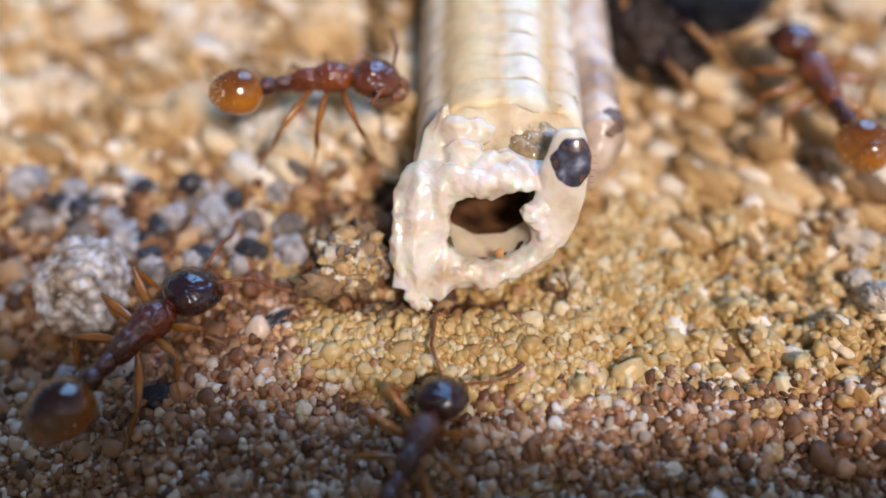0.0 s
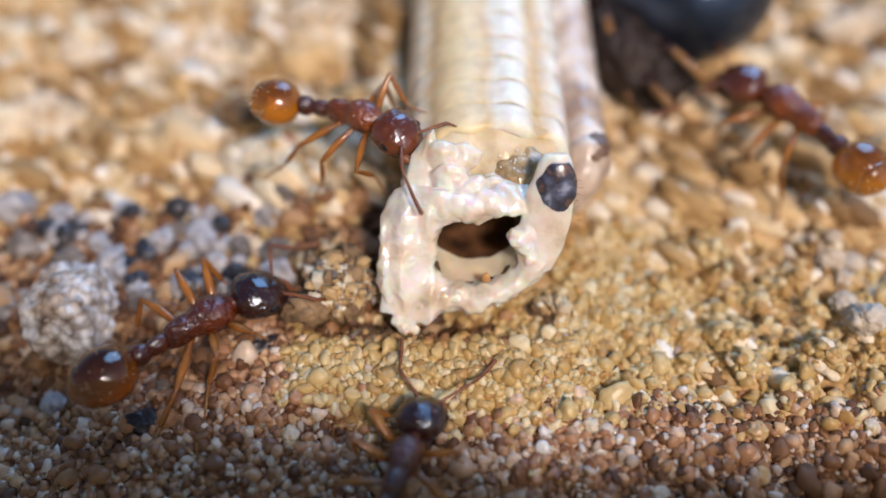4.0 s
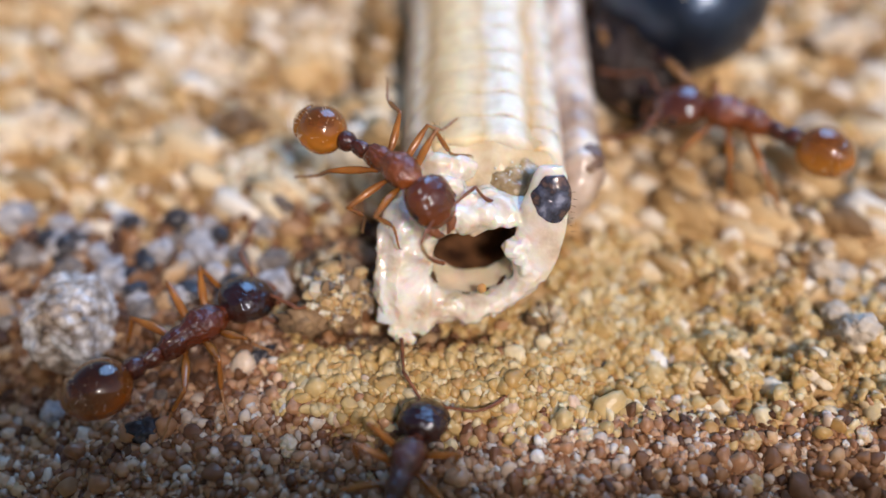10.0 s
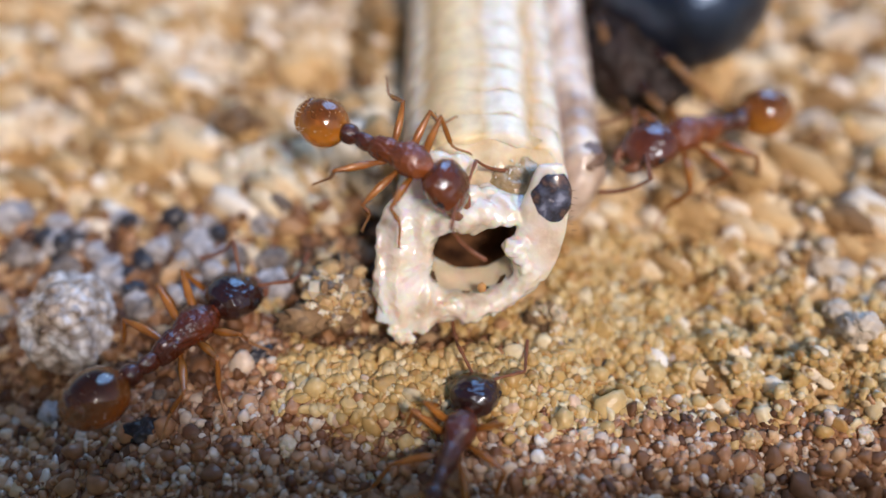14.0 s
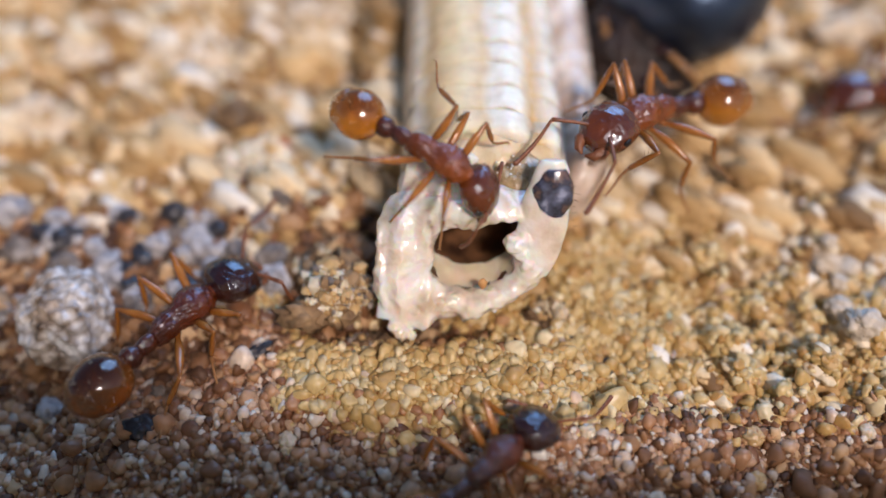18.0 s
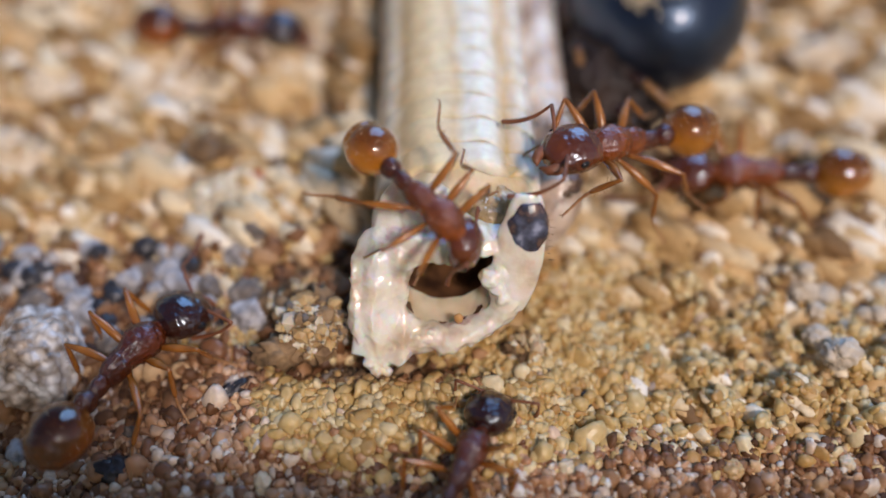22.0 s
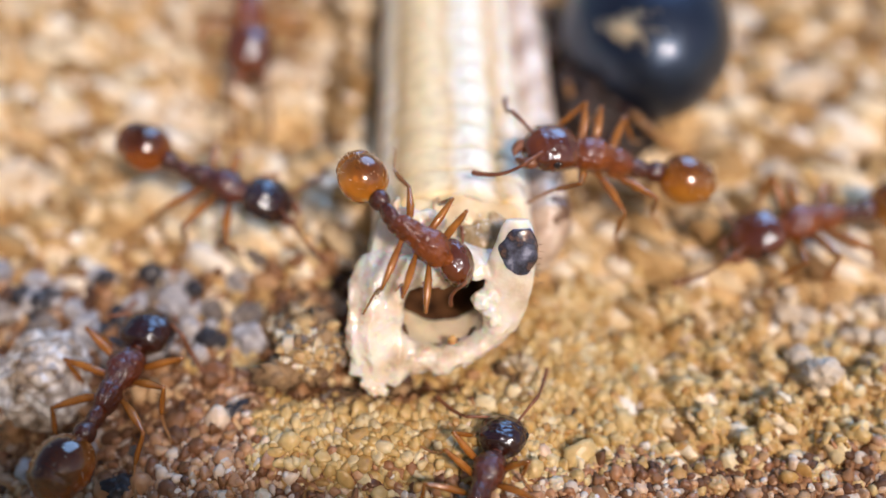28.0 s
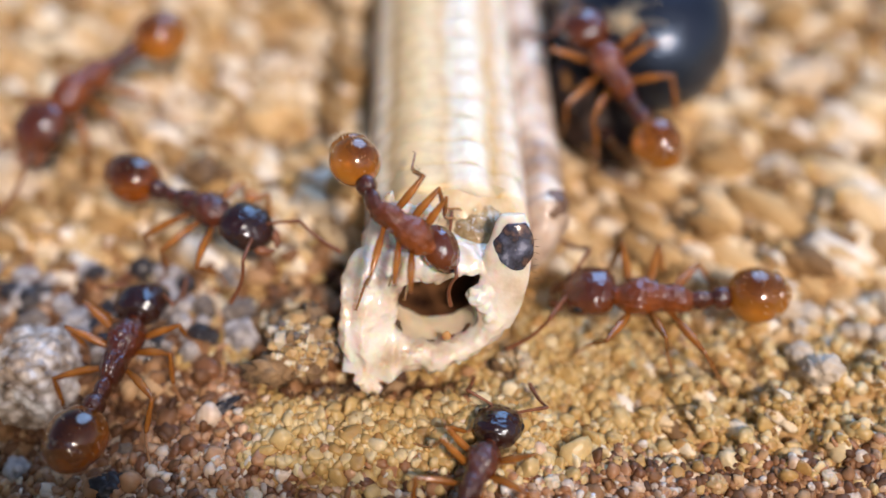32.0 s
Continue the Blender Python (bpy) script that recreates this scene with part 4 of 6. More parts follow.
    m["tarsus"] = to_mesh(bm, "tarsus", ANT_FOOT)
    return m


ANT = ant_meshes()
# hip, side, and where the foot stands in the ant's own space; with a height where it holds on to the prey
LEGS = ((0.38, 1, 1.25, 0.80), (0.38, -1, 1.0, -0.88), (0.08, 1, 0.05, 1.30), (0.08, -1, -0.45, -1.25), (-0.28, 1, -1.25, 1.25), (-0.28, -1, -1.65, -1.05))
CLIMBING = ((0.38, 1, 0.80, 1.45, -0.45), (0.38, -1, 0.86, -0.73, -1.21), (0.08, 1, 0.0, 1.9, -0.30), (0.08, -1, -0.18, -0.75, -1.5), (-0.28, 1, -1.25, 1.65, 0.25), (-0.28, -1, -1.75, -0.75, -1.0))
REACHING = ((0.38, 1, 0.64, 1.11, -0.49), (0.38, -1, 0.75, -0.35, -1.2), (0.08, 1, 0.35, 1.5, -0.55), (0.08, -1, 0.45, -0.65, -1.3), (-0.28, 1, -0.9, 1.75, -0.45), (-0.28, -1, 0.1, -1.2, -1.7))
CLINGING = ((0.38, 1, 1.3, 0.6, -0.95), (0.38, -1, 1.1, -1.1, -0.5), (0.08, 1, -0.5, 1.15, -1.5), (0.08, -1, -0.3, -1.6, -0.4), (-0.28, 1, -1.5, 1.1, -0.9), (-0.28, -1, -1.7, -1.0, -0.3))


def make_ant(label, red=False, size=1.0):
    """One worker ant; returns it with the parts that move."""
    ant = thing("ant", label, "ant", group="ants round the larva")
    ant.scale = (size, size, size)

    def piece(name, key, parent):
        ob = new(name, ANT[key])
        ob.parent = parent
        return ob

    piece("mesosoma", "mesosoma" if red else "dark_mesosoma", ant)
    head = piece("head", "red_head" if red else "head", ant)
    tail = piece("gaster", "gaster" if red else "dark_gaster", ant)
    for k in range(2):
        piece("tail_segment", ("tail" if red else "dark_tail") + str(k), tail)
    piece("petiole", "petiole", tail)
    piece("postpetiole", "postpetiole", tail)
    piece("bristles", "bristles", tail)
    for k in "lr":
        piece("eye", "eye" + k, head)
        piece("mandible", "mandible" + k, head)
    feel = []
    for k in "lr":
        scape = piece("antenna", "antenna", ant)
        feel.append((scape, piece("antenna_whip", "whip", scape)))
    legs = []
    for k in range(6):
        femur = piece("leg", "femur", ant)
        tibia = piece("tibia", "tibia", femur)
        legs.append((femur, tibia, piece("tarsus", "tarsus", femur)))
    return {"ant": ant, "head": head, "tail": tail, "feel": feel, "legs": legs, "size": size}


def prey_top(x, y):
    """Height of what a foot can stand on."""
    z = ground_height(x, y) + 0.08
    u = abs(x - AXIS_X) / 1.95
    if u < 1 and y > 0.1:
        z = max(z, 1.28 + 1.5 * (1 - u ** 2.6) ** 0.5)
    elif -1.15 < x < 2.45 and -2.2 < y <= 0.1:
        z = max(z, min(2.6, 0.5 + 1.25 * (y + 2.2)))
    return z


def leg_poses(hip, foot, out):
    """Turns of femur and tibia that put the foot where it stands, knee upward; both in the body's space."""
    a, b = 0.96, 1.22
    d = foot - hip
    r = min(max(d.length, 0.55), a + b - 0.03)
    d = d.normalized()
    up = Vector((0, out, 1))
    up -= d * up.dot(d)
    up = up.normalized() if up.length > 1e-3 else Vector((1, 0, 0))
    ca = (a * a + r * r - b * b) / (2 * a * r)
    ca = max(-1.0, min(1.0, ca))
    f = d * ca + up * math.sqrt(1 - ca * ca)
    knee = f * a
    s = (d * r - knee).normalized()
    side = f.cross(s).normalized()
    femur = Matrix((f, side, f.cross(side))).transposed()
    shin = Matrix((s, side, s.cross(side))).transposed()
    return femur, femur.transposed() @ shin


def move_ant(who, rows, seed, stances=((0.0, LEGS),)):
    """Key body, head, gaster, feelers and legs of one ant."""
    rng = random.Random(seed)
    ant = who["ant"]
    body, heads, tails, feel = [], [], [], ([], [])
    for t, x, y, z, pitch, yaw, hp, hy, gp, gy, *turns in rows:
        body.append((t, pose(x * MM, y * MM, z * MM, 0, pitch, yaw)))
        heads.append((t, pose(0.62 * MM, 0, 0.05 * MM, 0, hp + 6, hy)))
        tails.append((t, pose(-0.62 * MM, 0, -0.08 * MM, 0, gp, gy)))
        for k, side in ((0, 1), (1, -1)):
            sp, sy, wp, wy = turns[4 * k:4 * k + 4]
            root = heads[-1][1] @ Vector((0.80 * MM, side * 0.17 * MM, 0.12 * MM))
            feel[k].append((t, Matrix.Translation(root) @ pose(0, 0, 0, 0, sp, sy), Matrix.Translation((0.70 * MM, 0, 0)) @ pose(0, 0, 0, 0, sp, sy).inverted() @ pose(0, 0, 0, 0, wp, wy)))
    walk(ant, body)
    walk(who["head"], heads)
    walk(who["tail"], tails)
    for k, (scape, whip) in enumerate(who["feel"]):
        walk(scape, [(t, a) for t, a, b in feel[k]])
        walk(whip, [(t, b) for t, a, b in feel[k]])
    for k, (femur, tibia, tarsus) in enumerate(who["legs"]):
        hx, side = LEGS[k][:2]
        hip = Vector((hx, side * 0.17, -0.17))
        stand, upper, lower = None, [], []
        for t, m in body:
            flat = Matrix.Translation(m.translation / MM) @ m.to_3x3().to_4x4() @ Matrix.Scale(who["size"], 4)
            fx, fy, *fz = [stance for since, stance in stances if t >= since][-1][k][2:]
            want = flat @ Vector((fx, fy, fz[0] if fz else -0.9))
            if not fz:
                want.z = max(prey_top(want.x, want.y), (flat @ Vector((fx, fy, -1.5))).z)
                want.z = min(want.z, (flat @ Vector((fx, fy, 0.1))).z)
            if stand is None or (stand - want).length > 0.45 + 0.1 * (k % 3):
                stand = want + Vector((rng.uniform(-0.12, 0.12), rng.uniform(-0.12, 0.12), 0))
            foot = flat.inverted() @ stand
            f, s = leg_poses(hip, foot, 0.9 * side)
            upper.append((t, Matrix.Translation(hip * MM) @ f.to_4x4()))
            lower.append((t, Matrix.Translation((0.96 * MM, 0, 0)) @ s.to_4x4()))
        walk(femur, upper)
        walk(tibia, lower)
        walk(tarsus, lower)


# ---- stones and debris ----
def knobbly_material():
    """White cells that darken to brown towards their borders."""
    m, nodes, links, bsdf = material("knobbly_white_stone")
    tex = nodes.new("ShaderNodeTexCoord")
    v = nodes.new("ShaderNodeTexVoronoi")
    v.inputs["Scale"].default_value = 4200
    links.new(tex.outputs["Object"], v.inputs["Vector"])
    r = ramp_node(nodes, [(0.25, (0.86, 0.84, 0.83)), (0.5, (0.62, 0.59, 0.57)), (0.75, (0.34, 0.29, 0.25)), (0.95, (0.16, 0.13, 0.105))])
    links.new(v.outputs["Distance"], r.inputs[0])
    n = noise_node(nodes, links, 1500, 4)
    mix = nodes.new("ShaderNodeMix")
    mix.data_type, mix.blend_type = "RGBA", "MULTIPLY"
    mix.inputs[0].default_value = 0.85
    links.new(r.outputs[0], mix.inputs[6])
    stain = ramp_node(nodes, [(0.38, (0.50, 0.37, 0.25)), (0.46, (0.92, 0.84, 0.74)), (0.54, (1.0, 1.0, 1.0))])
    links.new(n.outputs["Fac"], stain.inputs[0])
    links.new(stain.outputs[0], mix.inputs[7])
    links.new(mix.outputs[2], bsdf.inputs["Base Color"])
    bsdf.inputs["Roughness"].default_value = 0.35
    return m


def round_pebble(x, y, size):
    """Rounded pebble, knobbly with small crystals all over."""
    bm = bmesh.new()
    bmesh.ops.create_icosphere(bm, subdivisions=6, radius=1.0)
    for v in bm.verts:
        d = v.co.normalized()
        k = 1 + 0.16 * noise.noise(d * 1.7)
        p = Vector((d.x * size[0], d.y * size[1], d.z * size[2])) * k
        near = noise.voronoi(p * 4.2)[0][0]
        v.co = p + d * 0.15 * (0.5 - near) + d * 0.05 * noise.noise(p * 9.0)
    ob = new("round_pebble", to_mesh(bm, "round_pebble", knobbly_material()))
    ob.matrix_world = pose(x * MM, y * MM, (ground_height(x, y) + size[2] * 0.55) * MM)
    tagged(ob, "round whitish pebble with brown stains, knobbly with small crystals", "pebble")


round_pebble(-7.05, -1.62, (0.88, 0.95, 0.92))
stone("black_stone", "small glossy black stone fragment", "stone", -5.25, -3.85, (0.32, 0.26, 0.22), DARK_STONE, 2.0, 0.3)
stone("black_bead", "tiny glossy black bead of grit", "stone", 3.02, -2.72, (0.13, 0.22, 0.14), DARK_STONE, 3.0, 0.1)


def sand_lump(name, label, x, y, size, seed, mats, count=60, high=0.0):
    """A crumbly clod with its grains glued on it, thickest on one side."""
    clod = thing(name, label, "soil clod", (x, y, ground_height(x, y)))
    rng = np.random.default_rng(seed)
    bm = bmesh.new()
    lump(bm, (0, 0, size[2] * 0.4 + high), [0.66 * q for q in size], 0.9, 4, 2.2, seed)
    for k in range(5):
        d = rng.normal(size=3) * 0.5
        lump(bm, (d[0] * size[0], d[1] * size[1], size[2] * (0.35 + 0.3 * abs(d[2])) + high), [q * rng.uniform(0.35, 0.6) for q in size], 0.8, 3, 2.6, seed + k)
    part("core", bm, mats[0], clod, "brown earthy core")
    shapes = grain_shapes(rng, 10, 1, 5, 0.3)
    for k in range(int(1.5 * count)):
        d = rng.normal(size=3) + (0.35, 0.1, 0.3)
        d[2] = abs(d[2])
        d /= np.linalg.norm(d)
        co, tri = shapes[k % 10]
        r = 0.062 * math.exp(rng.normal(0, 0.4))
        bulge = 0.82 + 0.38 * noise.noise(Vector(d * 2.2 + seed))
        p = d * np.array(size) * rng.uniform(0.86, 1.08) * bulge + (0, 0, size[2] * 0.42 + high)
        bm = bmesh.new()
        vs = [bm.verts.new(c * r + p) for c in co]
        for a, b, c in tri:
            bm.faces.new((vs[a], vs[b], vs[c]))
        part("grain", bm, mats[1 + rng.integers(len(mats) - 1)], clod, smooth=False)


PALE_CRUST = mottled("pale_crust", [(0.3, (0.46, 0.36, 0.25)), (0.7, (0.80, 0.72, 0.60))], 2600, 0.7, 0.8, 8000)
LOAM = mottled("brown_loam", [(0.3, (0.06, 0.033, 0.016)), (0.7, (0.24, 0.145, 0.07))], 3000, 0.85, 1.0, 7000, 0.0, 0.0, 0.0, 0.12)
CLEAR = mottled("cream_quartz", [(0.3, (0.55, 0.42, 0.26)), (0.7, (0.78, 0.70, 0.56))], 4000, 0.25, 0.3, 12000, 0.4)
CREAM = mottled("cream_grain", [(0.3, (0.68, 0.57, 0.40)), (0.7, (0.90, 0.84, 0.72))], 4000, 0.3, 0.3, 12000, 0.3)
PALE_EARTH = mottled("pale_earth", [(0.3, (0.62, 0.49, 0.32)), (0.7, (0.88, 0.80, 0.68))], 1500, 0.8, 0.8, 7000)
BROWN_CORE = mottled("brown_earth", [(0.3, (0.14, 0.08, 0.04)), (0.7, (0.38, 0.25, 0.13))], 3000, 0.8, 0.8, 9000)
GOLD = mottled("golden_quartz", [(0.3, (0.42, 0.26, 0.11)), (0.7, (0.62, 0.44, 0.22))], 4000, 0.35, 0.4, 12000, 0.3)
sand_lump("sand_clod", "brown clod of glued sand grains beside the torn larva", -1.95, -1.5, (0.72, 0.64, 0.66), 21, (BROWN_CORE, CLEAR, GOLD, CREAM, GOLD, CLEAR, GREY_STONE, GOLD, BROWN_CORE), 420, 0.08)
# dark loam here also gives the shade under and beside the larva
sand_lump("shade_clod", "dark clod that carries the shade under the larva's edge", -1.5, -2.35, (0.5, 0.28, 0.2), 22, (LOAM, GOLD, LOAM, GREY_STONE), 60)
sand_lump("shade_clod", "dark clod that carries the shade under the larva's edge", -0.75, -2.42, (0.5, 0.2, 0.12), 25, (LOAM, LOAM, GOLD), 40)
sand_lump("shade_clod", "dark clod that carries the shade under the larva's edge", 0.25, -2.18, (0.6, 0.2, 0.14), 26, (LOAM, LOAM, GOLD, LOAM), 40)
sand_lump("shade_clod", "dark earthy clod beside the larva, darkened for the shade there", -2.2, -0.6, (0.75, 0.55, 0.3), 27, (LOAM, LOAM, GOLD, CLEAR), 90)
sand_lump("crumbled_clod", "small crumbled clod in front of the larva", 2.0, -1.7, (0.4, 0.3, 0.28), 23, (LOAM, CLEAR, GOLD), 60)
sand_lump("pale_clod", "pale crumbly clod on the ochre soil", -3.95, 2.0, (0.85, 0.6, 0.6), 24, (CREAM, CREAM, CREAM, CLEAR), 150, 0.30)
# dark clod put where a shadow lies beside the pale one
sand_lump("shade_clod", "dark brown clod in place of the shadow beside a pale one", -4.4, 2.8, (0.45, 0.28, 0.35), 28, (BROWN_CORE, LOAM, GREY_STONE, BROWN_CORE), 60, 0.2)
stone("red_grain", "small brick-red grain on the soil", "stone", -3.35, 2.45, (0.16, 0.13, 0.12), mottled("brick_red_grain", [(0.3, (0.34, 0.07, 0.03)), (0.7, (0.52, 0.14, 0.06))], 3000, 0.6, 0.5, 9000), 12.0, 0.2, 0.25)
for k, (x, y, w) in enumerate(((-8.9, 3.6, 1.0), (-8.5, 5.6, 0.8), (-5.8, 3.6, 0.7), (-3.55, 4.3, 0.6), (-5.8, 5.3, 0.85), (9.6, 6.2, 0.9), (8.2, 3.4, 0.6), (-3.6, 5.4, 0.6), (-3.1, 6.8, 0.75), (-4.7, 4.7, 0.55), (-2.4, 4.2, 0.45))):
    sand_lump("pale_clod", "blurred cream-coloured clod on the far ochre soil", x, y, (w, w * 0.6, w * 0.5), 40 + k, (PALE_EARTH, CLEAR, PALE_CRUST, GOLD), 30, 0.15)


def scattered_stones():
    """Pebbles of the stony side, and the pale bank opposite."""
    rng = random.Random(9)
    for k in range(90):
        x, y = rng.uniform(-9.3, -2.9), rng.uniform(-3.4, 1.0)
        if y < -1.5 and (x > -4.6 or k % 2):
            continue
        if (x + 7.1) ** 2 + (y + 1.75) ** 2 < 1.3:
            continue
        s = rng.uniform(0.14, 0.40)
        mat, what = ((GREY_STONE, "grey pebble among sand grains"), (PALE_STONE, "pale grey pebble among sand grains"), (DARK_STONE, "dark pebble among sand grains"))[rng.choice((0, 0, 1, 1, 1, 1, 2))]
        stone("pebble", what, "pebble", x, y, (s, s * rng.uniform(0.7, 1.1), s * rng.uniform(0.6, 0.9)), mat, k + 0.5, 0.16, 0.0, rng.uniform(0, 180))
    for k in range(80):
        x, y = rng.uniform(-8.6, -3.9), rng.uniform(-1.3, 1.0)
        if (x + 7.1) ** 2 + (y + 1.75) ** 2 < 1.5:
            continue
        s = rng.uniform(0.11, 0.27)
        mat, what = ((PALE_STONE, "small bluish-white pebble on dark soil"), (PALE_STONE, "small bluish-white pebble on dark soil"), (DARK_STONE, "small black pebble on dark soil"))[k % 3]
        stone("pebble", what, "pebble", x, y, (s, s * rng.uniform(0.7, 1.1), s * rng.uniform(0.7, 1.0)), mat, k + 150.5, 0.14, 0.12, rng.uniform(0, 180))
    for k in range(30):
        x, y = rng.uniform(7.5, 10.2), rng.uniform(-2.2, 0.0)
        s = rng.uniform(0.14, 0.3)
        stone("pebble", "pale crusted pebble on the ochre soil", "pebble", x, y, (s, s * rng.uniform(0.7, 1.1), s * 0.7), PALE_CRUST, k + 60.5, 0.25, 0.12, rng.uniform(0, 180))
    for k in range(16):
        x, y = rng.uniform(-4.5, 7.5), rng.uniform(-5.6, -4.0)
        s = rng.uniform(0.10, 0.19)
        stone("pebble", "cream quartz pebble among sand grains", "pebble", x, y, (s, s * rng.uniform(0.7, 1.1), s * 0.8), (CLEAR, GOLD, CLEAR, PALE_CRUST)[k % 4], k + 90.5, 0.2, 0.0, rng.uniform(0, 180))


scattered_stones()
stone("bark_flake", "dark elongated flake of bark on the sand", "flake", -3.4, -2.45, (0.34, 0.12, 0.08), DARK_STONE, 7.0, 0.5, 0.05, 35)
stone("dark_grit", "tiny dark grain of grit", "stone", 2.35, -2.2, (0.07, 0.07, 0.06), DARK_STONE, 8.0, 0.2, 0.06)
stone("green_grain", "pale green quartz grain on the soil", "stone", 4.3, -1.6, (0.16, 0.22, 0.14), mottled("green_quartz", [(0.3, (0.30, 0.34, 0.22)), (0.7, (0.56, 0.60, 0.46))], 4000, 0.3, 0.3, 12000, 0.3), 9.0, 0.2, 0.04)


ANTS = {
    "A": make_ant("red-brown worker ant climbing over the larva's torn end", True, 0.92),
    "B": make_ant("red-brown worker ant with amber gaster on the pale sand", False, 1.04),
    "C": make_ant("dark-headed worker ant coming up the sandy slope", False, 0.9),
    "D": make_ant("red-brown worker ant biting at the larva's flank", True, 1.06),
    "E": make_ant("amber-tailed worker ant walking up to the larva", True, 1.12),
    "F": make_ant("red-brown worker ant waiting on the ochre soil", False, 1.0),
    "G": make_ant("red-brown worker ant crossing the far soil", True, 1.2),
}

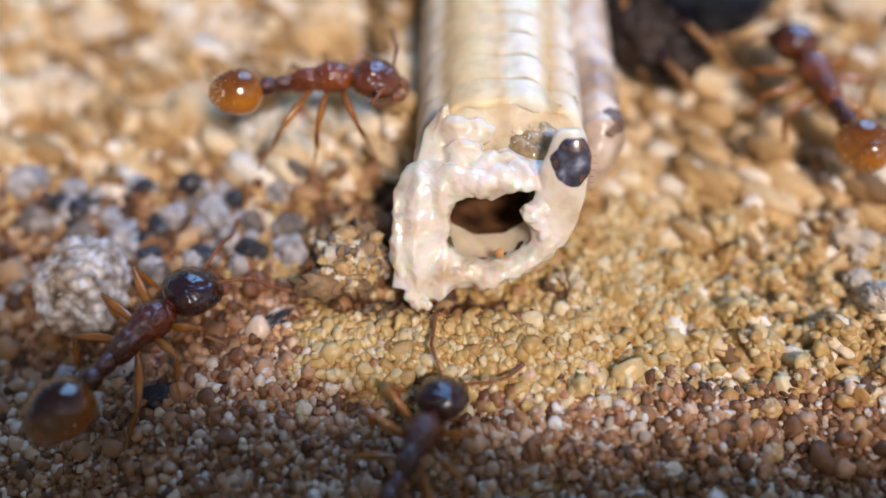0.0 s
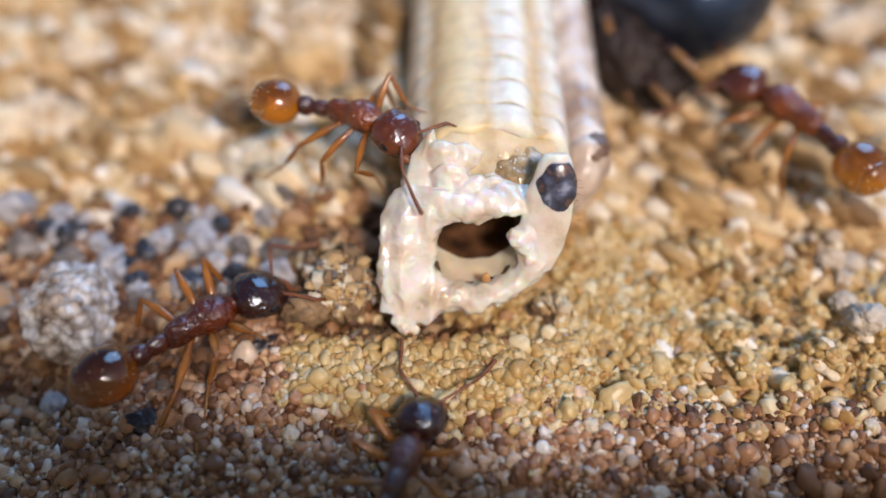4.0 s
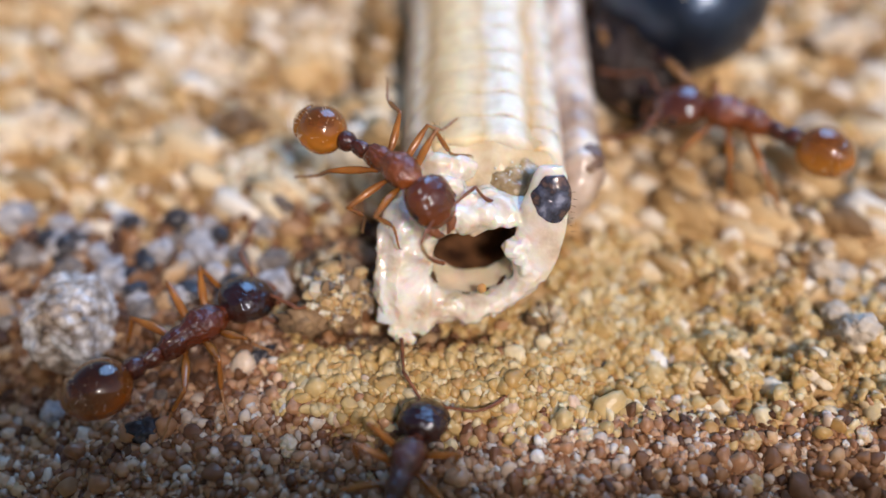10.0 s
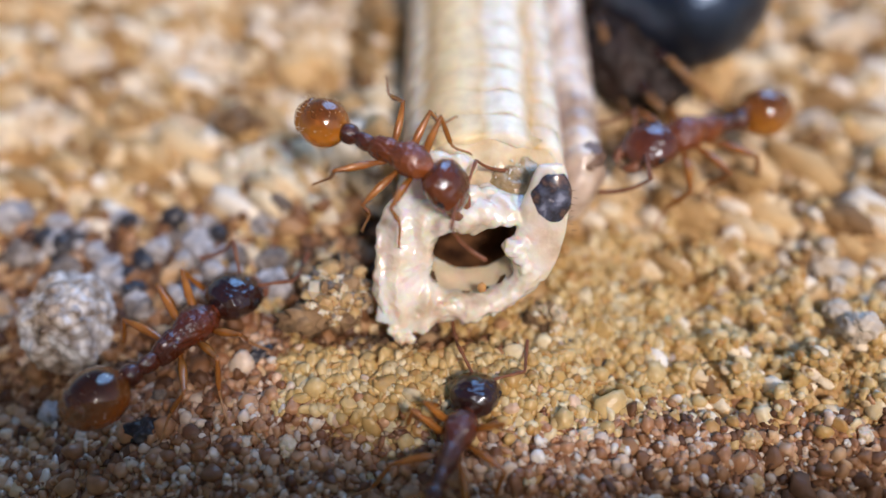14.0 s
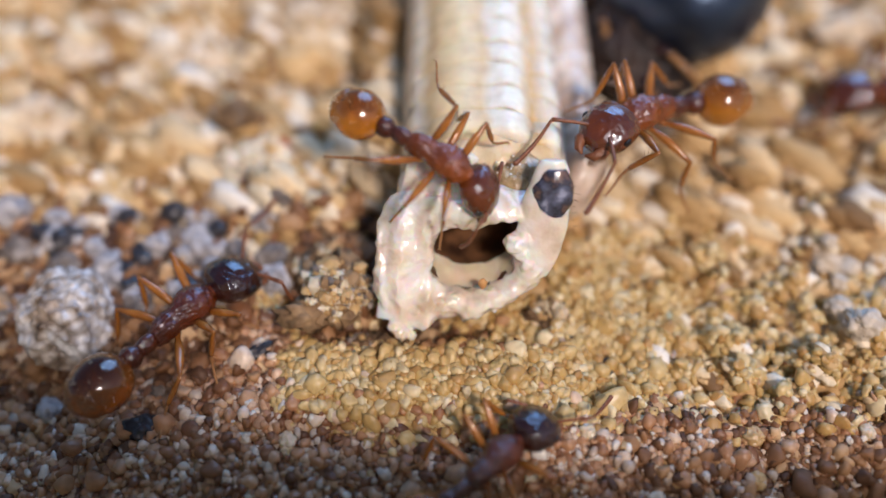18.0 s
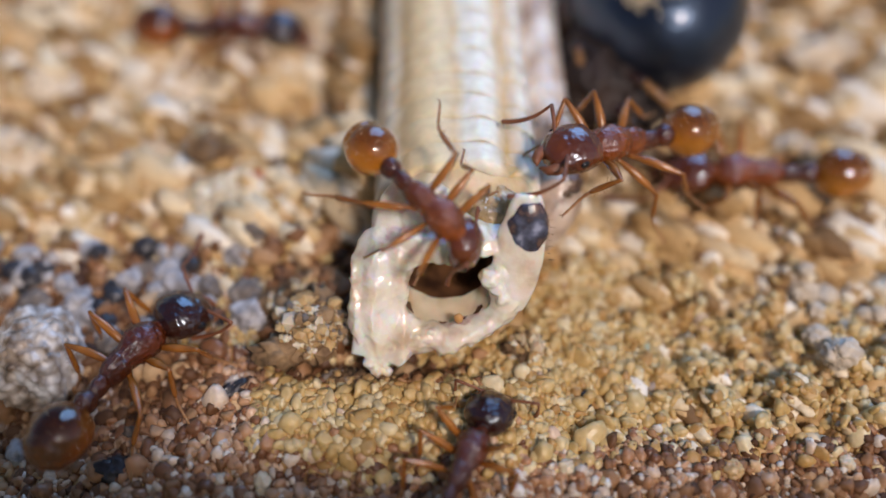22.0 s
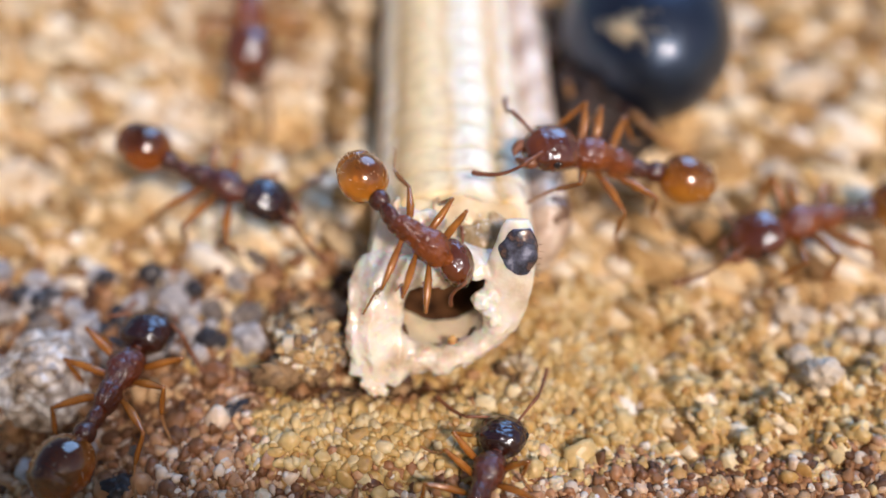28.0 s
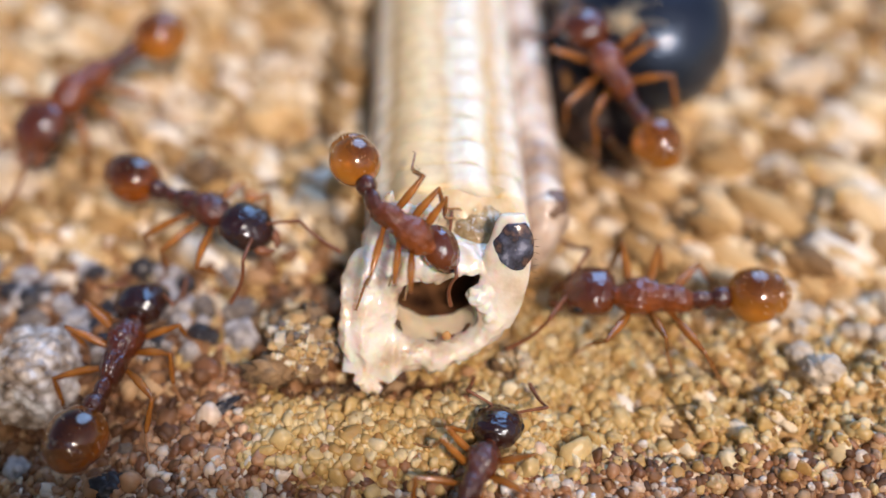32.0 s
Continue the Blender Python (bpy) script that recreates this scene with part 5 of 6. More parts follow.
# seconds, place in millimetres, pitch, yaw, pitch and yaw of head, of gaster, and of scape and whip of each antenna
ANT_A = [
    (0, -2.57, 1.45, 2.35, -2, 4, 0, -16, 8, 13, -10, 79, 18, 98, -7, -120, 27, 44),
    (0.5, -2.54, 1.45, 2.38, -3, 3, -1, -17, 9, 14, -7, 37, 45, 21, -6, -107, 31, 16),
    (1, -2.51, 1.30, 2.41, -5, -9, -2, -25, 10, 19, 0, 27, 21, -5, -4, -87, 23, -13),
    (1.5, -2.33, 1.21, 2.44, -6, -18, -3, -23, 11, 17, 2, 18, 26, 12, -2, -75, 20, -31),
    (2, -2.15, 1.26, 2.46, -6, -17, -3, -15, 12, 13, 2, 13, 22, -12, -1, -69, 16, -38),
    (2.5, -1.97, 1.24, 2.49, -7, -15, -3, -18, 12, 18, 0, 31, 21, 2, -2, -74, 19, -52),
    (3, -1.86, 1.15, 2.52, -7, -22, 9, -22, 12, 22, -2, 56, 24, 18, -1, -65, 21, -59),
    (3.5, -1.76, 1.05, 2.55, -8, -26, 9, -19, 12, 20, 0, 50, 23, 29, -1, -61, 24, -45),
    (5.5, -1.41, 0.56, 2.80, -12, -36, 8, -14, 13, 15, 0, 47, 45, 46, 3, -47, 48, -23),
    (6, -1.20, 0.44, 2.88, -9, -33, 21, -11, 11, 11, 0, 42, 48, 40, 2, -47, 57, -3),
    (6.5, -0.96, 0.17, 2.95, -7, -34, 23, -8, 9, 9, -3, 63, 57, 31, 0, -49, 41, -9),
    (7, -1.1, 0.01, 3, -4, -35, 26, -3, 7, 3, -7, 88, 65, 26, -2, -50, 34, -23),
    (7.5, -1.11, -0.01, 3.01, -4, -36, 26, -4, 7, 4, -6, 95, 72, 21, -3, -54, 45, -26),
    (8, -1.07, -0.08, 3.03, -3, -33, 27, -5, 7, 5, -8, 101, 67, 34, -4, -63, 75, -25),
    (8.5, -1.04, -0.17, 3.04, -3, -35, 27, -8, 7, 9, -9, 92, 57, 41, -5, -61, 65, -20),
    (9, -0.94, -0.32, 3.05, -3, -35, 28, -7, 7, 7, -8, 79, 49, 59, -5, -75, 70, -10),
    (9.5, -0.92, -0.38, 3.07, -2, -40, 28, -12, 6, 11, -8, 81, 49, 55, -5, -66, 71, 16),
    (10, -0.86, -0.5, 3.08, -2, -41, 28, -10, 6, 9, -9, 83, 52, 65, -6, -68, 62, 72),
    (11, -0.84, -0.51, 3.11, -1, -40, 28, -7, 5, 7, -8, 99, 47, 81, -8, -42, 67, 68),
    (11.5, -0.86, -0.43, 3.12, -0, -34, 29, -2, 5, 2, -8, 113, 36, 73, -7, -54, 59, 59),
    (12, -0.82, -0.48, 3.13, 0, -33, 30, 1, 4, -1, -8, 115, 31, 76, -7, -63, 46, 77),
    (12.5, -0.71, -0.55, 3.15, 1, -35, 30, -1, 4, 1, -12, 110, 41, 78, -7, -59, 51, 64),
    (13, -0.6, -0.64, 3.16, 1, -33, 31, 2, 3, -2, -26, 67, 49, 123, -10, -55, 66, 67),
    (13.5, -0.57, -0.61, 3.17, 2, -31, 31, 1, 3, -1, -15, 82, 53, 78, -9, -61, 52, 30),
    (14, -0.7, -0.41, 3.19, 2, -30, 32, 0, 3, 0, -9, 103, 35, 49, -8, -69, 44, 13),
    (14.5, -0.58, -0.53, 3.2, 3, -30, 32, 1, 2, -1, -10, 106, 37, 68, -9, -79, 49, 23),
    (16.5, -0.03, -0.72, 3.3, 21, -29, 38, 11, -16, -10, -24, 124, 31, 61, -21, -88, 81, 18),
    (17, -0.02, -0.74, 3.3, 21, -27, 38, 13, -15, -11, -32, 115, 36, 74, -24, -84, 85, -168),
    (17.5, -0.09, -0.64, 3.3, 21, -25, 36, 11, -15, -9, -22, 107, 40, 66, -18, -91, 80, 170),
    (18, -0.06, -0.64, 3.3, 21, -25, 35, 7, -14, -7, -10, 107, 64, 65, -23, -94, 87, 115),
    (18.5, -0, -0.8, 3.3, 22, -24, 37, 14, -14, -12, -16, 99, 57, 80, -17, -113, 78, 59),
    (19, 0, -0.84, 3.3, 22, -26, 38, 15, -15, -13, -13, 109, 54, 84, -15, -113, 56, 47),
    (19.5, 0.15, -0.94, 3.3, 24, -31, 43, 26, -17, -18, -17, 117, 42, 82, -16, -108, 51, 57),
    (20, 0.18, -0.96, 3.3, 24, -32, 42, 25, -16, -18, -21, 123, 41, 94, -12, -124, 41, 44),
    (20.5, 0.22, -0.98, 3.3, 25, -33, 46, 26, -18, -17, -17, 119, 39, 91, -18, -114, 47, 60),
    (21, 0.29, -1.08, 3.3, 27, -33, 51, 41, -20, -24, -21, 123, 46, 80, -31, -107, 62, 35),
    (21.5, 0.26, -1, 3.3, 26, -36, 49, 32, -19, -19, -23, 127, 47, 73, -39, -96, 85, 36),
    (22, 0.3, -1.03, 3.3, 27, -37, 55, 32, -21, -17, -16, 125, 46, 68, -48, -94, 86, -1),
    (22.5, 0.05, -0.82, 3.32, 21, -31, 35, 26, -12, -20, -9, 120, 38, 70, -43, -82, 73, 108),
    (23, -0.17, -0.64, 3.34, 18, -19, 31, 26, -9, -22, -9, 110, 28, 66, -31, -85, 68, 85),
    (23.5, -0.2, -0.61, 3.36, 16, -18, 30, 22, -7, -18, -10, 109, 22, 62, -34, -74, 65, 76),
    (24, -0.23, -0.45, 3.38, 13, -20, 31, 18, -7, -14, -11, 115, 21, 72, -41, -77, 63, 70),
    (24.5, -0.29, -0.32, 3.4, 10, -18, 26, 21, -4, -19, -9, 114, 24, 70, -34, -78, 70, 72),
    (26.5, 0.02, -0.61, 3.29, 22, -17, 31, 14, -5, -13, -9, 116, 46, 50, -26, -90, 78, 38),
    (27, 0.08, -0.79, 3.26, 25, -19, 33, 19, -7, -18, -9, 115, 50, 58, -27, -96, 81, -26),
    (27.5, 0.16, -1.02, 3.23, 29, -22, 37, 34, -11, -28, -3, 118, 34, 56, -27, -102, 75, -27),
    (28, 0.19, -1.05, 3.2, 32, -24, 38, 43, -13, -34, 0, 117, 41, 63, -36, -98, 74, 23),
    (28.5, 0.27, -1.09, 3.2, 33, -28, 42, 50, -16, -36, -7, 110, 48, 71, -33, -92, 70, -19),
    (29, 0.28, -1.17, 3.2, 34, -30, 43, 50, -17, -37, 1, 119, 30, 77, -30, -110, 67, 23),
    (29.5, 0.27, -1.23, 3.2, 34, -28, 41, 50, -16, -40, -4, 112, 27, 69, -43, -114, 73, -16),
    (30, 0.25, -1.25, 3.2, 34, -33, 40, 50, -16, -42, 3, 121, 30, 82, -37, -108, 82, 25),
    (30.5, 0.2, -1.24, 3.2, 34, -33, 39, 50, -15, -42, 3, 114, 29, 85, -29, -103, 71, 11),
    (31, 0.13, -1.26, 3.2, 34, -36, 41, 50, -15, -39, 9, 130, 30, 78, -39, -78, 84, 50),
    (31.5, 0.07, -1.05, 3.2, 32, -31, 34, 50, -11, -42, 2, 111, 35, 79, -32, -84, 61, 4),
    (32, -0, -0.89, 3.2, 32, -25, 32, 49, -10, -43, 2, 109, 27, 78, -31, -77, 64, 0),
]
ANT_B = [
    (0, -5.49, -3.13, 0.75, -0, 52, 4, -6, 4, 5, -9, 9, 28, 34, -8, -48, 34, -45),
    (0.5, -5.34, -3.08, 0.75, -0, 53, 4, -1, 4, 1, -11, 6, 29, 20, -6, -40, 23, -24),
    (1, -5.22, -2.96, 0.75, -0, 54, 4, -1, 4, 1, -12, 14, 29, 1, -5, -38, 16, -10),
    (1.5, -5.14, -2.78, 0.75, -0, 56, 4, 2, 4, -2, -9, 1, 26, 11, -5, -31, 16, -13),
    (2, -4.96, -2.57, 0.75, -0, 56, 4, 1, 4, -1, -9, -3, 27, 1, -6, -39, 18, -4),
    (2.5, -4.78, -2.43, 0.75, -0, 53, 4, 1, 4, -1, -12, 31, 28, -4, -6, -36, 18, -23),
    (3, -4.62, -2.43, 0.75, 0, 47, 4, 1, 4, -1, -8, 59, 25, -10, -6, -50, 16, -19),
    (3.5, -4.53, -2.39, 0.75, -0, 40, 4, -3, 4, 2, -9, 64, 24, -11, -6, -51, 17, -9),
    (5.5, -3.88, -2.39, 0.75, 0, 26, 4, -8, 5, 7, -7, 57, 22, -10, -8, -50, 23, 4),
    (6, -3.91, -2.33, 0.75, 0, 28, 4, -7, 5, 6, -6, 44, 19, -6, -7, -74, 23, 7),
    (6.5, -3.97, -2.34, 0.75, 0, 28, 4, -6, 5, 5, -7, 55, 18, 4, -10, -67, 25, 14),
    (7, -4.05, -2.36, 0.75, 0, 31, 4, 0, 5, 0, -5, 53, 15, 11, -10, -48, 28, 8),
    (7.5, -4.18, -2.35, 0.75, -0, 30, 4, 1, 5, -1, -10, 77, 20, 26, -8, -59, 30, -20),
    (8, -4.28, -2.34, 0.75, -0, 35, 4, 5, 5, -4, -9, 110, 22, 42, -6, -69, 25, -44),
    (8.5, -4.45, -2.28, 0.75, 0, 39, 4, 8, 5, -7, -8, 116, 20, 40, -6, -72, 24, -1),
    (9, -4.54, -2.36, 0.75, -0, 39, 4, 4, 5, -3, -8, 109, 22, 38, -7, -58, 20, 22),
    (9.5, -4.51, -2.44, 0.75, -0, 40, 4, 0, 5, 0, -8, 94, 16, 47, -8, -65, 19, 11),
    (10, -4.47, -2.4, 0.75, -0, 40, 4, 1, 5, -1, -5, 81, 12, 43, -8, -74, 17, -5),
    (11, -4.42, -2.42, 0.75, -0, 37, 4, -4, 5, 3, -7, 42, 16, -7, -7, -77, 19, -17),
    (12, -4.4, -2.42, 0.75, 0, 35, 4, -5, 5, 4, -6, 36, 16, -11, -6, -83, 19, -42),
    (13, -4.44, -2.43, 0.75, -0, 39, 4, -2, 5, 1, -7, 81, 13, 42, -8, -60, 20, -8),
    (13.5, -4.51, -2.43, 0.75, -0, 44, 4, 2, 5, -2, -8, 77, 26, 58, -8, -71, 18, 14),
    (14, -4.56, -2.44, 0.75, -0, 47, 4, 4, 5, -4, -20, 58, 40, 128, -6, -42, 19, 32),
    (14.5, -4.64, -2.41, 0.75, -0, 52, 4, 3, 5, -3, -11, 61, 39, 92, -6, -29, 17, 23),
    (16.5, -4.69, -2.12, 0.75, 0, 55, 5, 2, 4, -1, -6, 60, 11, 39, -11, -18, 19, 10),
    (17, -4.71, -2.1, 0.75, 0, 58, 5, 4, 4, -3, -5, 52, 9, 38, -11, -27, 17, 7),
    (17.5, -4.73, -2.09, 0.75, -0, 56, 5, 5, 4, -4, -6, 48, 11, 22, -14, -59, 33, -2),
    (18, -4.66, -2.11, 0.75, -0, 48, 5, -6, 4, 4, -10, 42, 12, 15, -16, -80, 63, -51),
    (18.5, -4.46, -2.21, 0.75, 0, 39, 5, -17, 4, 13, -8, 44, 17, -1, -20, -48, 68, 60),
    (19, -4.31, -2.2, 0.75, 0, 35, 5, -21, 4, 16, -8, 38, 20, -17, -16, -34, 44, 60),
    (19.5, -4.35, -2.19, 0.75, 0, 36, 6, -20, 4, 14, -7, 58, 17, 4, -22, -35, 41, 66),
    (20, -4.57, -2.15, 0.75, 0, 43, 5, -10, 4, 7, -7, 54, 14, 13, -19, -36, 45, 58),
    (20.5, -4.69, -1.91, 0.75, -0, 45, 7, -24, 3, 15, -8, 59, 20, 28, -29, -5, 85, -16),
    (21, -4.83, -2.06, 0.75, 0, 49, 6, -16, 4, 11, -10, 60, 22, 52, -27, -57, 73, 72),
    (21.5, -5.02, -2.1, 0.75, 0, 51, 5, -14, 4, 11, -7, 64, 18, 30, -15, -72, 70, 112),
    (22, -5.05, -2.09, 0.75, -0, 53, 5, -14, 4, 10, -7, 61, 13, 24, -12, -89, 34, 123),
    (22.5, -5.19, -2.11, 0.75, -0, 57, 5, -12, 4, 9, -8, 24, 21, -5, -16, -117, 34, 100),
    (23, -5.2, -2.22, 0.75, -0, 55, 5, -15, 4, 12, -9, 6, 22, -40, -34, -134, 45, 105),
    (23.5, -5.09, -2.29, 0.75, -0, 50, 5, -22, 4, 16, -10, 7, 22, -25, -28, -82, 46, 122),
    (24, -5.02, -2.34, 0.75, -0, 52, 5, -14, 4, 11, -8, 4, 18, -26, -12, -68, 58, 132),
    (24.5, -5.05, -2.35, 0.75, -0, 51, 5, -16, 4, 12, -12, 23, 21, -14, -13, -76, 57, 140),
    (26.5, -5.38, -2.46, 0.75, -0, 63, 3, -6, 4, 6, -5, 51, 14, 24, -9, -122, 57, 159),
    (27, -5.49, -2.21, 0.75, -0, 69, 5, -2, 4, 2, -7, 53, 19, 5, -10, -128, 42, -145),
    (27.5, -5.51, -2.19, 0.75, 0, 73, 4, -1, 4, 1, -11, 76, 29, -6, -9, -123, 42, -143),
    (28, -5.37, -2.19, 0.75, -0, 71, 4, 2, 4, -2, -8, 120, 33, 0, -8, -121, 55, -119),
    (28.5, -5.34, -2.21, 0.75, 0, 72, 4, 3, 4, -2, -7, 111, 16, 37, -10, -55, 31, 20),
    (29, -5.31, -2.19, 0.75, 0, 72, 4, 3, 4, -3, -6, 96, 11, 49, -6, -14, 11, 18),
    (29.5, -5.31, -2.09, 0.75, -0, 73, 4, 4, 4, -3, -8, 85, 15, 27, -6, -21, 13, 4),
    (30, -5.22, -1.89, 0.75, -0, 71, 4, -1, 4, 1, -7, 43, 17, 3, -6, -42, 14, 3),
    (30.5, -5.07, -1.71, 0.75, -0, 69, 4, 2, 4, -1, -18, 48, 22, 0, -6, -38, 15, 8),
    (31, -4.97, -1.59, 0.75, 0, 70, 5, 4, 4, -3, -14, 33, 29, 1, -9, -60, 17, 22),
    (31.5, -5.04, -1.58, 0.75, -0, 74, 5, 5, 4, -4, -14, 97, 26, -13, -12, -88, 21, 18),
    (32, -5.24, -1.64, 0.75, -0, 78, 5, 5, 4, -3, -8, 111, 34, -9, -12, -130, 22, 9),
]
ANT_C = [
    (0, -0.67, -5.18, 0.64, -0, 65, 9, 0, 9, 0, -15, 44, 18, 21, -18, -68, 26, -18),
    (0.5, -0.68, -5.2, 0.64, 0, 66, 10, 0, 9, 0, -18, 58, 17, 21, -16, -50, 23, -5),
    (1, -0.68, -5.19, 0.64, -0, 67, 9, 0, 9, 0, -15, 46, 16, 24, -15, -47, 19, -5),
    (1.5, -0.68, -5.18, 0.64, -0, 69, 9, 0, 9, 0, -14, 47, 22, 26, -15, -40, 17, -8),
    (2, -0.72, -5.17, 0.64, 0, 71, 7, 0, 8, 0, -14, 57, 28, 27, -12, -44, 17, -15),
    (3, -0.7, -5.16, 0.64, -0, 70, 7, 0, 8, 0, -15, 61, 27, 22, -11, -44, 18, -19),
    (3.5, -0.71, -5.15, 0.64, -0, 70, 7, 0, 8, 0, -14, 60, 22, 19, -11, -41, 18, -17),
    (5.5, -0.72, -5.13, 0.64, -0, 73, 8, 0, 8, 0, -12, 43, 19, 22, -9, -44, 18, -13),
    (6, -0.73, -5.13, 0.64, 0, 73, 8, 0, 8, 0, -11, 45, 16, 24, -10, -40, 16, -17),
    (7, -0.71, -5.14, 0.64, -0, 74, 7, 0, 8, 0, -12, 54, 16, 24, -10, -37, 27, 2),
    (7.5, -0.72, -5.13, 0.64, -0, 75, 7, 0, 7, 0, -10, 57, 17, 24, -11, -40, 21, 7),
    (8, -0.72, -5.11, 0.64, -0, 77, 7, 0, 7, 0, -9, 56, 18, 38, -10, -35, 17, 8),
    (8.5, -0.71, -5.08, 0.64, -0, 78, 7, 0, 7, 0, -9, 48, 22, 28, -10, -40, 19, -15),
    (9, -0.71, -5.07, 0.64, -0, 74, 7, 0, 7, 0, -10, 44, 27, 27, -10, -51, 18, -22),
    (9.5, -0.69, -5.07, 0.64, 0, 71, 8, 0, 8, 0, -12, 50, 21, 31, -10, -62, 23, -29),
    (10, -0.61, -5, 0.64, 0, 71, 8, 0, 8, 0, -11, 51, 15, 23, -13, -88, 25, -31),
    (10.5, -0.5, -4.88, 0.64, -0, 68, 8, 0, 8, 0, -12, 58, 17, 19, -12, -96, 35, -19),
    (11, -0.4, -4.9, 0.64, -0, 62, 9, 0, 9, 0, -11, 66, 18, 36, -12, -117, 46, -9),
    (11.5, -0.33, -4.84, 0.64, -0, 66, 8, 0, 8, 0, -10, 62, 17, 26, -23, -108, 43, 25),
    (12, -0.06, -4.73, 0.64, -0, 57, 10, 0, 9, 0, -11, 73, 16, 44, -48, -63, 45, 55),
    (12.5, 0.17, -4.66, 0.64, -0, 65, 9, 0, 9, 0, -14, 72, 18, 45, -25, -49, 30, 36),
    (13, 0.21, -4.59, 0.64, 0, 69, 9, 0, 9, 0, -12, 91, 16, 51, -16, -46, 18, 17),
    (13.5, 0.24, -4.52, 0.64, -0, 68, 8, 0, 8, 0, -12, 70, 18, 46, -16, -47, 17, 14),
    (14, 0.24, -4.49, 0.64, -0, 69, 6, 0, 7, 0, -8, 46, 18, 29, -12, -59, 18, 14),
    (14.5, 0.27, -4.47, 0.64, -0, 66, 6, 0, 7, 0, -8, 53, 20, 34, -13, -42, 20, 3),
    (16.5, 0.8, -5.02, 0.64, -0, 32, 8, 0, 8, 0, -11, 136, 28, 69, -10, 36, 20, 2),
    (17, 0.85, -5.08, 0.64, 0, 26, 8, 0, 8, 0, -10, 139, 30, 82, -10, 44, 20, 4),
    (17.5, 0.83, -4.97, 0.64, -0, 33, 8, 0, 8, 0, -14, 128, 42, 76, -12, 10, 26, 3),
    (18, 0.83, -4.93, 0.64, -0, 42, 10, 0, 10, 0, -20, 130, 55, 49, -19, -45, 26, 12),
    (18.5, 0.83, -4.91, 0.64, -0, 45, 11, 0, 10, 0, -14, 123, 34, 79, -20, -3, 46, -4),
    (19, 0.77, -4.81, 0.64, -0, 61, 8, 0, 8, 0, -11, 120, 23, 64, -29, -6, 61, -4),
    (19.5, 0.72, -4.66, 0.64, 0, 69, 8, 0, 8, 0, -17, 107, 31, 33, -24, -46, 36, 30),
    (20, 0.73, -4.55, 0.64, 0, 70, 7, 0, 7, 0, -25, 84, 48, -2, -13, -44, 19, 26),
    (20.5, 0.68, -4.36, 0.64, -0, 77, 5, 0, 6, 0, -13, 71, 40, 7, -14, -46, 22, 7),
    (21, 0.6, -4.24, 0.64, -0, 78, 5, 0, 5, 0, -12, 86, 35, 11, -11, -49, 24, -8),
    (21.5, 0.63, -4.26, 0.64, -0, 75, 4, 0, 5, 0, -9, 68, 60, 40, -14, -68, 40, 2),
    (22, 0.8, -4.19, 0.64, -0, 64, 5, 0, 6, 0, -13, 97, 75, -175, -21, -85, 73, 34),
    (22.5, 0.93, -4.33, 0.64, -0, 48, 6, 0, 7, 0, -14, 79, 34, 14, -13, -77, 42, -34),
    (23, 0.92, -4.34, 0.64, -0, 48, 6, 0, 7, 0, -9, 39, 14, 18, -9, -79, 19, -36),
    (24, 0.96, -4.36, 0.64, 0, 43, 7, 0, 8, 0, -14, 108, 40, 49, -14, 53, 21, 9),
    (24.5, 0.98, -4.35, 0.64, -0, 38, 8, 0, 8, 0, -13, 137, 31, 61, -14, 53, 23, 11),
    (26.5, 1.3, -4.36, 0.64, 0, 52, 8, 0, 8, 0, -11, 136, 39, 80, -15, -37, 17, 8),
    (27, 1.24, -4.33, 0.64, -0, 63, 10, 0, 9, 0, -19, 135, 54, 38, -58, -76, 67, 8),
    (27.5, 1.24, -4.31, 0.64, -0, 67, 10, 0, 10, 0, -16, 134, 28, 55, -28, -54, 34, 17),
    (28, 1.22, -4.31, 0.64, 0, 68, 7, 0, 7, 0, -11, 116, 20, 62, -14, -20, 19, 4),
    (28.5, 1.21, -4.25, 0.64, -0, 69, 7, 0, 7, 0, -11, 108, 19, 48, -14, -35, 18, 11),
    (29, 1.21, -4.24, 0.64, 0, 66, 7, 0, 7, 0, -11, 88, 18, 39, -13, -21, 17, 15),
    (29.5, 1.19, -4.23, 0.64, -0, 66, 6, 0, 7, 0, -11, 109, 17, 45, -12, -43, 19, 23),
    (30, 1.19, -4.22, 0.64, -0, 70, 6, 0, 6, 0, -10, 105, 18, 53, -10, -50, 18, 32),
    (30.5, 1.17, -4.2, 0.64, -0, 70, 5, 0, 6, 0, -12, 104, 30, 40, -15, -69, 24, 23),
    (31, 1.16, -4.17, 0.64, -0, 70, 5, 0, 6, 0, -13, 111, 39, 19, -28, -41, 57, 3),
    (31.5, 1.19, -4.17, 0.64, 0, 70, 5, 0, 6, 0, -22, 93, 50, 3, -19, -77, 31, 25),
    (32, 1.2, -4.16, 0.64, -0, 66, 6, 0, 6, 0, -22, 90, 42, 8, -16, -65, 26, 42),
]
